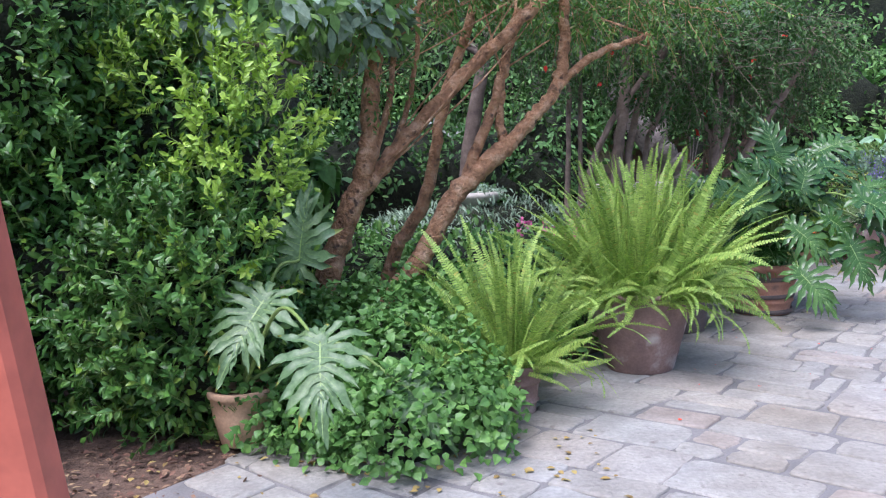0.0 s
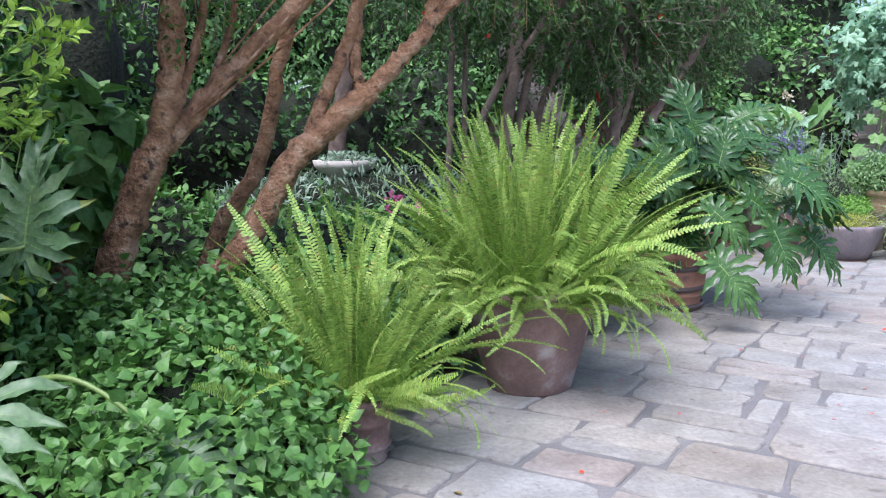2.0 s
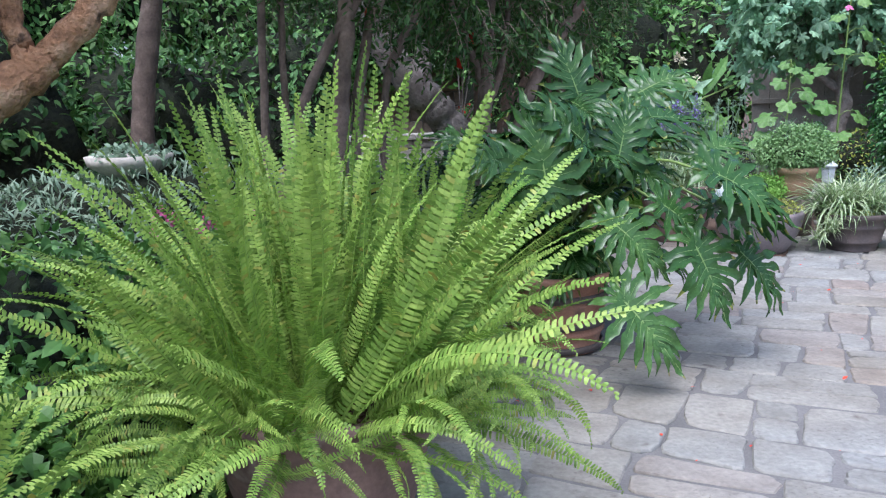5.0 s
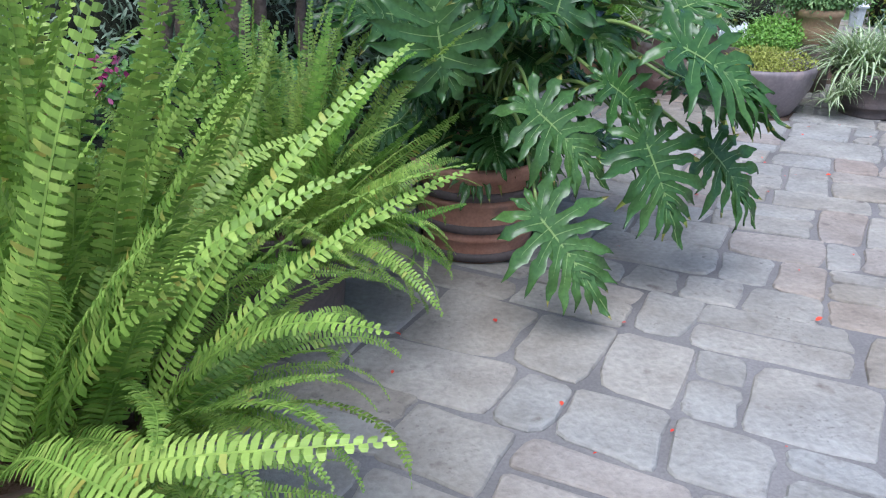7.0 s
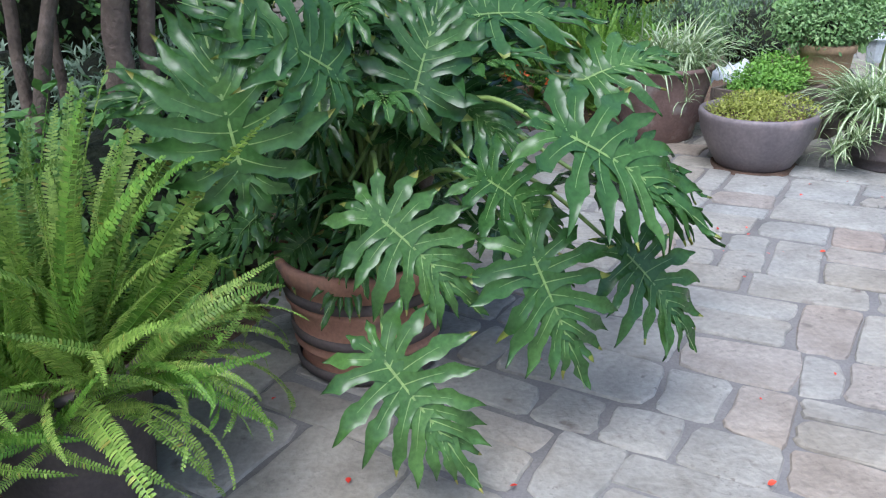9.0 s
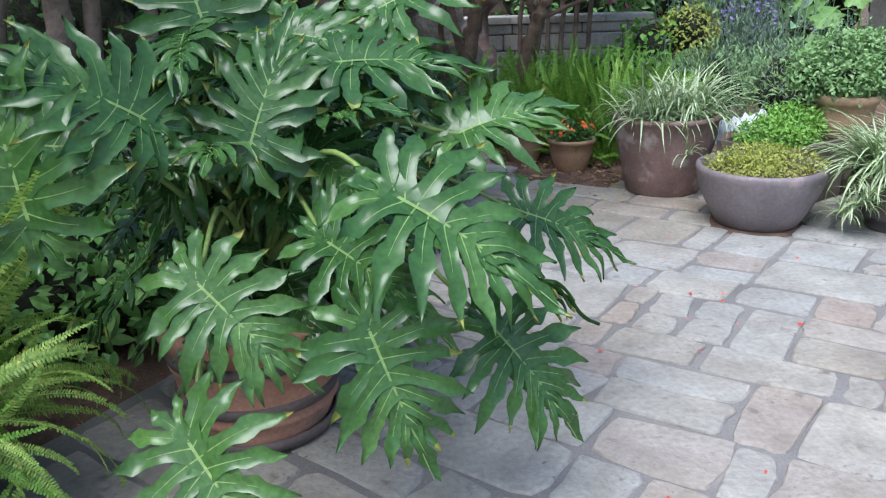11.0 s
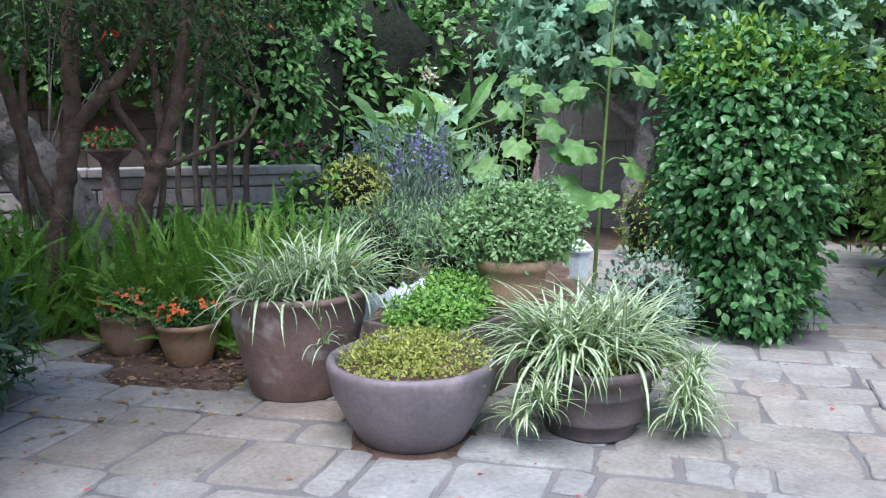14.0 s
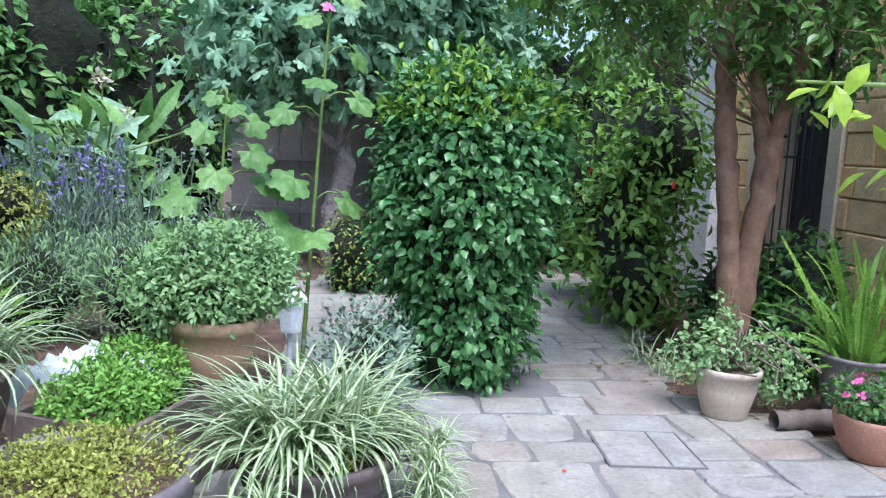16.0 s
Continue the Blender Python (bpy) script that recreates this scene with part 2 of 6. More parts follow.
L_CREAM = leaf_mat("spider_plant_cream", (0.46, 0.53, 0.37), (0.58, 0.64, 0.47), (0.67, 0.71, 0.56), 0.4, 0.25)
L_OLEANDER = leaf_mat("narrow_dark_leaf", (0.04, 0.09, 0.04), (0.08, 0.16, 0.065), (0.15, 0.25, 0.1), 0.4, 0.2)
L_LEMON = leaf_mat("lemon_leaf", (0.20, 0.36, 0.03), (0.32, 0.48, 0.04), (0.45, 0.58, 0.07), 0.35, 0.35)
L_DRY = leaf_mat("fallen_leaf", (0.16, 0.10, 0.04), (0.34, 0.24, 0.08), (0.50, 0.42, 0.14), 0.7, 0.1)
L_RED = leaf_mat("red_petal", (0.55, 0.02, 0.015), (0.70, 0.05, 0.03), (0.8, 0.12, 0.06), 0.5, 0.2)
L_ORANGE = leaf_mat("orange_petal", (0.75, 0.10, 0.02), (0.85, 0.17, 0.04), (0.9, 0.25, 0.06), 0.5, 0.2)
L_PINK = leaf_mat("pink_petal", (0.60, 0.06, 0.25), (0.75, 0.12, 0.38), (0.85, 0.3, 0.55), 0.5, 0.25)
L_PURPLE = leaf_mat("purple_floret", (0.16, 0.12, 0.42), (0.26, 0.2, 0.58), (0.40, 0.34, 0.7), 0.5, 0.2)
L_WHITEF = leaf_mat("cream_petal", (0.65, 0.55, 0.42), (0.75, 0.68, 0.58), (0.85, 0.8, 0.72), 0.5, 0.2)

# ---- mesh tools ----


def fast_mesh(name, verts, faces, mats, slots=None, smooth=False):
    """verts (n, 3), faces: list of arrays (m, k) that may differ in k."""
    me = bpy.data.meshes.new(name)
    verts = np.asarray(verts, np.float32)
    groups = [np.asarray(g, np.int32) for g in faces if len(g)]
    loops = np.concatenate([g.ravel() for g in groups])
    sizes = np.concatenate([np.full(len(g), g.shape[1], np.int32) for g in groups])
    me.vertices.add(len(verts))
    me.vertices.foreach_set("co", verts.ravel())
    me.loops.add(len(loops))
    me.loops.foreach_set("vertex_index", loops)
    me.polygons.add(len(sizes))
    starts = np.concatenate([[0], np.cumsum(sizes)[:-1]]).astype(np.int32)
    me.polygons.foreach_set("loop_start", starts)
    if slots is not None:
        me.polygons.foreach_set("material_index", np.asarray(slots, np.int32))
    me.polygons.foreach_set("use_smooth", np.full(len(sizes), smooth, bool))
    for m in mats if isinstance(mats, (list, tuple)) else [mats]:
        me.materials.append(m)
    me.update(calc_edges=True)
    me.validate()
    return me


def thing(name, loc, label, category, group=""):
    ob = new(name)
    ob.empty_display_size = 0.1
    ob.location = loc
    return tagged(ob, label, category, group)


def child(name, me, parent, m=None, label=""):
    ob = new(name, me)
    ob.parent = parent
    if m is not None:
        ob.matrix_basis = m
    if label:
        ob["label"] = label
    return ob


def setting(name, me, label, category):
    return tagged(new(name, me), label, category, kind="structure")


def tube_arrays(pts, radii, sides=8, knots=0.0, seed=0):
    r = np.random.default_rng(seed)
    pts, radii = np.asarray(pts, float), np.asarray(radii, float)
    n = len(pts)
    tan = np.gradient(pts, axis=0)
    tan /= np.linalg.norm(tan, axis=1)[:, None] + 1e-9
    ref = np.array([0.31, 0.9, 0.17])
    a = np.cross(tan, ref)
    a /= np.linalg.norm(a, axis=1)[:, None] + 1e-9
    b = np.cross(tan, a)
    ang = np.linspace(0, 2 * np.pi, sides, endpoint=False)
    rad = radii[:, None] * (1 + knots * r.normal(size=(n, sides)))
    v = pts[:, None] + rad[..., None] * (np.cos(ang)[None, :, None] * a[:, None] + np.sin(ang)[None, :, None] * b[:, None])
    i, j = np.meshgrid(np.arange(n - 1), np.arange(sides), indexing="ij")
    k = (j + 1) % sides
    f = np.stack([i * sides + j, i * sides + k, (i + 1) * sides + k, (i + 1) * sides + j], -1).reshape(-1, 4)
    return v.reshape(-1, 3), f


def join_arrays(parts):
    vs, fs, o = [], [], 0
    for v, f in parts:
        vs.append(v)
        fs.append(np.asarray(f) + o)
        o += len(v)
    return np.concatenate(vs), np.concatenate(fs)


def smooth_path(pts, n=20):
    """Catmull-Rom through pts, n steps a span."""
    p = [np.array(q, float) for q in pts]
    p = [2 * p[0] - p[1]] + p + [2 * p[-1] - p[-2]]
    out = []
    for i in range(1, len(p) - 2):
        for s in np.linspace(0, 1, n, endpoint=False):
            a, b, c, d = p[i - 1:i + 3]
            out.append(0.5 * (2 * b + (c - a) * s + (2 * a - 5 * b + 4 * c - d) * s * s + (3 * b - a - 3 * c + d) * s ** 3))
    out.append(p[-2])
    return np.array(out)


def limb(pts, r0, r1, sides=9, knots=0.06, wob=0.006, seed=0, n=8):
    q = smooth_path(pts, n)
    r = np.random.default_rng(seed)
    w = r.normal(size=q.shape) * wob
    w[0] = 0
    k = len(q)
    return tube_arrays(q + w, np.linspace(r0, r1, k) * (1 + 0.035 * r.normal(size=k)), sides, knots, seed)


def lathe(profile, n=40, wob=0.0, seed=0):
    """Turned body about z from (radius, height) pairs."""
    p = np.array(profile, float)
    ang = np.linspace(0, 2 * np.pi, n, endpoint=False)
    r = np.random.default_rng(seed)
    ph = r.uniform(0, 6.28, 2)
    wave = 1 + wob * (np.sin(2 * ang + ph[0]) + 0.6 * np.sin(5 * ang + ph[1]))
    v = np.stack([p[:, :1] * np.cos(ang) * wave, p[:, :1] * np.sin(ang) * wave, np.repeat(p[:, 1:], n, 1)], -1).reshape(-1, 3)
    i, j = np.meshgrid(np.arange(len(p) - 1), np.arange(n), indexing="ij")
    k = (j + 1) % n
    f = np.stack([i * n + j, i * n + k, (i + 1) * n + k, (i + 1) * n + j], -1).reshape(-1, 4)
    return v, f


def leaf_tpl(w=0.4, fold=0.12, curl=0.15, shape=(0.0, 0.75, 1.0, 0.62, 0.0)):
    """A leaf one unit long: midrib and two margins, folded and curled."""
    n = len(shape)
    y = np.linspace(0, 1, n)
    z = curl * (y - y * y * 1.6)
    mid = np.stack([0 * y, y, z], -1)
    hw = np.array(shape) * w / 2
    lf = np.stack([-hw, y, z + fold * hw * 2], -1)[1:-1]
    rt = np.stack([hw, y, z + fold * hw * 2], -1)[1:-1]
    v = np.concatenate([mid, lf, rt])
    m, L, R = list(range(n)), list(range(n, 2 * n - 2)), list(range(2 * n - 2, 3 * n - 4))
    tri = [(m[0], m[1], L[0]), (m[0], R[0], m[1]), (m[-2], m[-1], L[-1]), (m[-2], R[-1], m[-1])]
    quad = [(m[i], m[i + 1], L[i], L[i - 1]) for i in range(1, n - 2)] + [(m[i], R[i - 1], R[i], m[i + 1]) for i in range(1, n - 2)]
    tri += [t for q in quad for t in ((q[0], q[1], q[2]), (q[0], q[2], q[3]))]
    return v, np.array(tri)


T_OVAL = leaf_tpl(0.48)
T_HEART = leaf_tpl(0.85, 0.10, 0.2, (0.0, 0.95, 0.85, 0.45, 0.0))
T_LANCE = leaf_tpl(0.2, 0.15, 0.3)
T_ROUND = leaf_tpl(0.62, 0.08, 0.15, (0.0, 0.9, 0.9, 0.0))
T_POM = leaf_tpl(0.34, 0.12, 0.2)
T_NEEDLE = leaf_tpl(0.1, 0.1, 0.1, (0.3, 1.0, 0.8, 0.0))
T_SMALL = leaf_tpl(0.55, 0.12, 0.1, (0.0, 1.0, 0.0))


def lobed_tpl(lobes=5, depth=0.5):
    """A palmate leaf one unit long from its stalk, cupped between its veins."""
    k = lobes * 8 + 1
    th = np.linspace(-2.55, 2.55, k)
    wave = 0.5 - 0.5 * np.cos(th / 5.1 * 2 * np.pi * lobes + np.pi)
    r = (0.62 + 0.38 * np.cos(th * 0.62)) * (1 - depth * wave ** 1.5) * (1 + 0.035 * np.cos(np.arange(k) * np.pi))
    rows = [np.array([[0, 0.25, 0.0]])]
    for q in (0.5, 1.0):
        a = r * q if q == 1.0 else r * 0.35 + 0.17
        rows.append(np.stack([0.62 * a * np.sin(th), 0.28 + 0.7 * a * np.cos(th), -0.06 * wave * q + 0.05 * np.cos(th * 3) * a - 0.16 * a * a], -1))
    i = np.arange(1, k)
    f = np.concatenate([np.stack([0 * i, i + 1, i], -1), np.stack([i, i + 1, i + k + 1], -1), np.stack([i, i + k + 1, i + k], -1)])
    return np.concatenate(rows), f


T_FIG = lobed_tpl(5, 0.5)
T_MALLOW = lobed_tpl(5, 0.25)


def scatter(tpl, pos, direc, normal, size):
    """Leaves: template joined at every place, its length along direc and its face towards normal."""
    v, f = tpl
    y = direc / (np.linalg.norm(direc, axis=1)[:, None] + 1e-9)
    x = np.cross(y, normal)
    x /= np.linalg.norm(x, axis=1)[:, None] + 1e-9
    z = np.cross(x, y)
    s = np.asarray(size).reshape(-1, 1, 1)
    out = pos[:, None] + s * (v[None, :, :1] * x[:, None] + v[None, :, 1:2] * y[:, None] + v[None, :, 2:] * z[:, None])
    o = (np.arange(len(pos)) * len(v))[:, None, None]
    return out.reshape(-1, 3), (f[None] + o).reshape(-1, 3)


def unit(n, r):
    d = r.normal(size=(n, 3))
    return d / np.linalg.norm(d, axis=1)[:, None]


def lump(p, seed, amp=0.18, freq=2.3):
    """Uneven outline: a smooth pseudo-random swelling in space."""
    k = np.random.default_rng(seed)
    w = k.normal(size=(5, 3)) * freq
    ph = k.uniform(0, 6.28, 5)
    return 1 + amp * np.sin(p @ w.T + ph).mean(1) * 2.2


def cloud_leaves(blobs, n, size, r, tpl=T_OVAL, droop=0.35, shell=0.6, spread=0.9, seed=0, floor=0.02, clump=1, face=0.8):
    """Leaves through ellipsoids (x, y, z, rx, ry, rz), thickest towards the outline."""
    b = np.array(blobs, float)
    total, n = n, max(1, n // clump)
    wt = (b[:, 3] * b[:, 4] + b[:, 4] * b[:, 5] + b[:, 3] * b[:, 5])
    pick = r.choice(len(b), n, p=wt / wt.sum())
    d = unit(n, r)
    rad = shell + (1 - shell) * np.sqrt(r.random(n))
    rad *= 1 + 0.10 * r.normal(size=n) * (r.random(n) < 0.35)
    c, e = b[pick, :3], b[pick, 3:]
    p = c + d * rad[:, None] * e * lump(c + d * e, seed)[:, None]
    if clump > 1:
        p, d = np.repeat(p, clump, 0), np.repeat(d, clump, 0)
        d = d + r.normal(size=d.shape) * 0.35
        d /= np.linalg.norm(d, axis=1)[:, None]
        p = p + r.normal(size=p.shape) * size * 0.85
    ok = p[:, 2] > floor
    p, d = p[ok], d[ok]
    k = len(p)
    direc = d * 0.7 + unit(k, r) * spread + np.array([0, 0, -droop])
    nor = d * face + unit(k, r) * 0.5 + np.array([0, 0, 0.7])
    return scatter(tpl, p, direc, nor, size * r.uniform(0.6, 1.25, k))


def sprays(blobs, count, size, r, leaves=18, reach=0.24, hang=0.3, tpl=None):
    """Leafy twigs: thin stems through the crown with leaves set along them."""
    b = np.array(blobs, float)
    wt = b[:, 3] * b[:, 4] + b[:, 4] * b[:, 5] + b[:, 3] * b[:, 5]
    q = b[r.choice(len(b), count, p=wt / wt.sum())]
    d = unit(count, r)
    p0 = q[:, :3] + d * q[:, 3:] * (0.45 + 0.5 * np.sqrt(r.random(count)))[:, None]
    ax = d * 0.6 + unit(count, r) * 0.6 + np.array([0, 0, -hang])
    ax /= np.linalg.norm(ax, axis=1)[:, None]
    L = reach * r.uniform(0.5, 1.3, count)
    s = np.linspace(0.08, 1, leaves)
    sag = np.array([0, 0, -0.25])
    pos = p0[:, None] + ax[:, None] * (L[:, None] * s)[..., None] + sag * (L[:, None] * s ** 2)[..., None]
    pos = pos.reshape(-1, 3)
    axr = np.repeat(ax, leaves, 0)
    side = np.cross(axr, unit(len(pos), r))
    side /= np.linalg.norm(side, axis=1)[:, None] + 1e-6
    lv = scatter(tpl or T_OVAL, pos, side + axr * 0.6, np.array([0, 0, 1.0]) + unit(len(pos), r) * 0.7, size * r.uniform(0.65, 1.2, len(pos)))
    st = [tube_arrays(np.array([a, a + c * l * 0.5 + sag * l * 0.25, a + c * l + sag * l]), [0.0035, 0.0025, 0.0012], 3) for a, c, l in zip(p0, ax, L)]
    return lv, join_arrays(st)


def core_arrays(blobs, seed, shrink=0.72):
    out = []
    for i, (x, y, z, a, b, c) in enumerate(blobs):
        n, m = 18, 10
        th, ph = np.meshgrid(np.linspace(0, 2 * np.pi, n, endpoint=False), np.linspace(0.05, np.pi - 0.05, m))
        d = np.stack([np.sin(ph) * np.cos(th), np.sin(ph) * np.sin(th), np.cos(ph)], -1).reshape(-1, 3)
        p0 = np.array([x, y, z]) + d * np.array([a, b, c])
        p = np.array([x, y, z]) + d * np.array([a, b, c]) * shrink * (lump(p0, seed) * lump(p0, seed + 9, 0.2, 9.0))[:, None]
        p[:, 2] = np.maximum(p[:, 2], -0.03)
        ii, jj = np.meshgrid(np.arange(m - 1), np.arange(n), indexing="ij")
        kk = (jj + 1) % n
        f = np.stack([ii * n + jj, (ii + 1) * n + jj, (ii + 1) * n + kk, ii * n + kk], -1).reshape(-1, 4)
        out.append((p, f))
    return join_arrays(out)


def shrub(name, blobs, layers, label, category="shrub", core=0.72, seed=0, stems=None, group=""):
    """A leafy plant: layers of (part name, material, count, size, template, extras)."""
    base = np.array([np.mean([q[0] for q in blobs]), np.mean([q[1] for q in blobs]), 0.0])
    ob = thing(name, tuple(base), label, category, group)
    r = np.random.default_rng(seed + 50)
    # Added opaque core, coloured like the shade among the leaves; not real twigs.
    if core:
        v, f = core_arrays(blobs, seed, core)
        child("inner_growth", fast_mesh("inner_growth", v - base, [f], M_CORE_SHADE, smooth=True), ob)["kind"] = "stuff"
    if stems:
        v, f = join_arrays(stems[1])
        child("stem_work", fast_mesh("stem_work", v - base, [f], stems[0], smooth=True), ob)["kind"] = "stuff"
    for nm, mat, n, size, tpl, extra in layers:
        v, f = cloud_leaves(blobs, n, size, r, tpl, seed=seed, **extra)
        me = fast_mesh(nm, v - base, [f], mat)
        child(nm, me, ob)["kind"] = "stuff"
    return ob


# ---- ground and paving ----
EDGE = [(-4, -5), (10.2, -5), (9.3, 7.3), (8.96, 8.2), (9.11, 8.98), (10.23, 10.14), (11.77, 11.36), (12.6, 12.2), (12.0, 13.2), (9.5, 13.6), (8.5, 13.0), (7.7, 11.4),
        (7.1, 10.5), (6.6, 9.75), (5.7, 10.0), (5.2, 10.3), (4.7, 9.95), (4.1, 10.2), (3.75, 11.3), (3.1, 11.3), (2.9, 10.3), (2.8, 8.5), (2.2, 7.2), (1.45, 6.0), (0.8, 5.2),
        (0.0, 4.3), (-0.9, 3.65), (-1.25, 3.1), (-1.5, 2.7), (-2.2, 1.5), (-4, 1.0)]


def inside(x, y, poly):
    c = False
    for (x0, y0), (x1, y1) in zip(poly, poly[1:] + poly[:1]):
        if (y0 > y) != (y1 > y) and x < (x1 - x0) * (y - y0) / (y1 - y0) + x0:
            c = not c
    return c


def ground_sheet():
    a = np.concatenate([[-400, -120, -40], np.linspace(-14, 24, 77), [40, 120, 400]])
    gx, gy = np.meshgrid(a, a + 6, indexing="ij")
    r = np.random.default_rng(3)
    z = -0.032 + np.clip(0.006 * r.normal(size=gx.shape), -0.012, 0.012)
    n = len(a)
    v = np.stack([gx, gy, z], -1).reshape(-1, 3)
    i, j = np.meshgrid(np.arange(n - 1), np.arange(n - 1), indexing="ij")
    f = np.stack([i * n + j, (i + 1) * n + j, (i + 1) * n + j + 1, i * n + j + 1], -1).reshape(-1, 4)
    return fast_mesh("ground", v, [f], M_SOIL, smooth=True)


setting("ground", ground_sheet(), "dark brown garden soil with scattered litter", "ground")
_bm = bmesh.new()
_top = [_bm.verts.new((x, y, -0.011)) for x, y in EDGE]
_bot = [_bm.verts.new((x, y, -0.08)) for x, y in EDGE]
_bm.faces.new(_top)
for i in range(len(EDGE)):
    _bm.faces.new((_top[i - 1], _bot[i - 1], _bot[i], _top[i]))
_bm.normal_update()
bmesh.ops.triangulate(_bm, faces=_bm.faces[:], ngon_method="EAR_CLIP")
bmesh.ops.recalc_face_normals(_bm, faces=_bm.faces[:])
_me = bpy.data.meshes.new("pavement")
_bm.to_mesh(_me)
_me.materials.append(M_MORTAR)
pavement = setting("pavement", _me, "pale irregular limestone paving with grey mortar joints", "pavement")

# ---- pots ----


def pot_body(kind, r, h, base, mat, parent, seed=0, label=""):
    """Pots are turned bodies with an inner wall, and some with rings."""
    if kind == "urn":
        prof = [(0.0, 0.0), (base, 0.0), (base * 1.04, 0.015), (base + (r - base) * 0.45, h * 0.35), (r * 0.97, h * 0.75), (r * 0.99, h * 0.93), (r * 1.03, h * 0.95), (r * 1.035, h * 0.985), (r, h), (r * 0.93, h), (r * 0.9, h * 0.95), (r * 0.88, h * 0.8)]
    elif kind == "bowl":
        prof = [(0.0, 0.0), (base, 0.0), (base + 0.02, 0.012), (r * 0.80, h * 0.32), (r * 0.93, h * 0.6), (r * 0.985, h * 0.86), (r * 1.0, h * 0.93), (r * 0.985, h * 0.985), (r * 0.95, h), (r * 0.90, h * 0.985), (r * 0.88, h * 0.9), (r * 0.86, h * 0.78)]
    elif kind == "ringed":
        k = lambda z: base + (r * 0.95 - base) * (z / h) ** 0.8
        prof = [(0.0, 0.0), (base * 1.03, 0.0), (base * 1.05, h * 0.04), (base * 1.0, h * 0.07), (k(h * .22), h * .22), (k(h * .28) + .012, h * .25), (k(h * .3), h * .28), (k(h * .6), h * .6), (k(h * .63) + .012, h * .63), (k(h * .66), h * .66), (k(h * .84), h * .84), (r, h * .87), (r * 1.01, h * .96), (r, h), (r * .92, h), (r * .89, h * .94), (r * .86, h * .8)]
    else:
        prof = [(0.0, 0.0), (base, 0.0), (base + 0.01, 0.01), (r * 0.9, h * 0.55), (r * 0.95, h * 0.86), (r * 1.02, h * 0.88), (r * 1.03, h * 0.98), (r, h), (r * 0.9, h), (r * 0.88, h * 0.8)]
    v, f = lathe(prof, 44, 0.006, seed)
    child("pot", fast_mesh("pot", v, [f], mat, smooth=True), parent, label=label)
    v, f = lathe([(0.0, h * 0.87), (r * 0.4, h * 0.875), (r * 0.885, h * 0.855)], 28, 0.0)
    v[:, 2] += np.random.default_rng(seed).normal(size=len(v)) * 0.008
    child("soil", fast_mesh("soil", v, [f], M_SOIL), parent)


# ---- ferns ----


def frond_mesh(droop, seed, mat, pairs=70, wmax=0.038):
    """A sword fern frond one unit long that bends over by droop degrees, with blunt oblong leaflets."""
    r = np.random.default_rng(seed)
    n = 64
    s = np.linspace(0, 1, n)
    ang = radians(droop) * s ** 1.7
    side = radians(r.uniform(-22, 22)) * s ** 1.6 + radians(r.uniform(4, 9)) * np.sin(s * r.uniform(5, 9) + r.uniform(0, 6)) * s
    d = np.stack([np.sin(side), np.sin(ang) * np.cos(side), np.cos(ang) * np.cos(side)], -1)
    p = np.concatenate([[[0, 0, 0]], np.cumsum(d[:-1] * (1 / (n - 1)), 0)])
    rib, ribf = tube_arrays(p[::4], np.linspace(0.0042, 0.0014, len(p[::4])), 4)
    vs, quads, o = [rib], [ribf], len(rib)
    roll = radians(r.uniform(-55, 55))
    pitch = 0.90 / pairs
    for t in np.linspace(0.08, 0.985, pairs):
        k = int(t * (n - 1))
        tan = d[k]
        sd = np.cross(tan, [0, -1, 0.3])
        sd /= np.linalg.norm(sd)
        up = np.cross(sd, tan)
        a = roll * t
        sd, up = sd * math.cos(a) + up * math.sin(a), up * math.cos(a) - sd * math.sin(a)
        w = wmax * min(1, 0.35 + t * 3.2) * (1 - t ** 2.6) ** 0.75 + 0.004
        for sg in (-1, 1):
            if r.random() < 0.025:
                continue
            ww = w * r.uniform(0.86, 1.08)
            e = (sg * sd + tan * (0.20 + 0.08 * r.normal()) + up * r.uniform(0.02, 0.24))
            b = p[k] + tan * pitch * (0.25 if sg > 0 else -0.25)
            h = tan * pitch * 0.47
            sag = up * ww * r.uniform(0.06, 0.2)
            vs.append(np.array([b - h * 0.8, b + h * 0.9, b + e * ww * 0.55 + h + up * ww * 0.05, b + e * ww * 0.55 - h * 0.9 + up * ww * 0.05,
                                b + e * ww + h * 0.6 - sag, b + e * ww * 0.96 - h * 0.45 - sag]))
            quads.append(np.array([[o, o + 1, o + 2, o + 3], [o + 3, o + 2, o + 4, o + 5]]))
            o += 6
    return fast_mesh("frond", np.concatenate(vs), [np.concatenate(quads)], mat)


DROOPS = (12, 25, 40, 58, 78, 100, 125)
FRONDS = [[frond_mesh(d, 10 * i + j, L_FERN) for j in range(3)] for i, d in enumerate(DROOPS)]
FRONDS_DARK = [[frond_mesh(d, 200 + 10 * i + j, L_FERN_DARK, 60) for j in range(3)] for i, d in enumerate(DROOPS)]


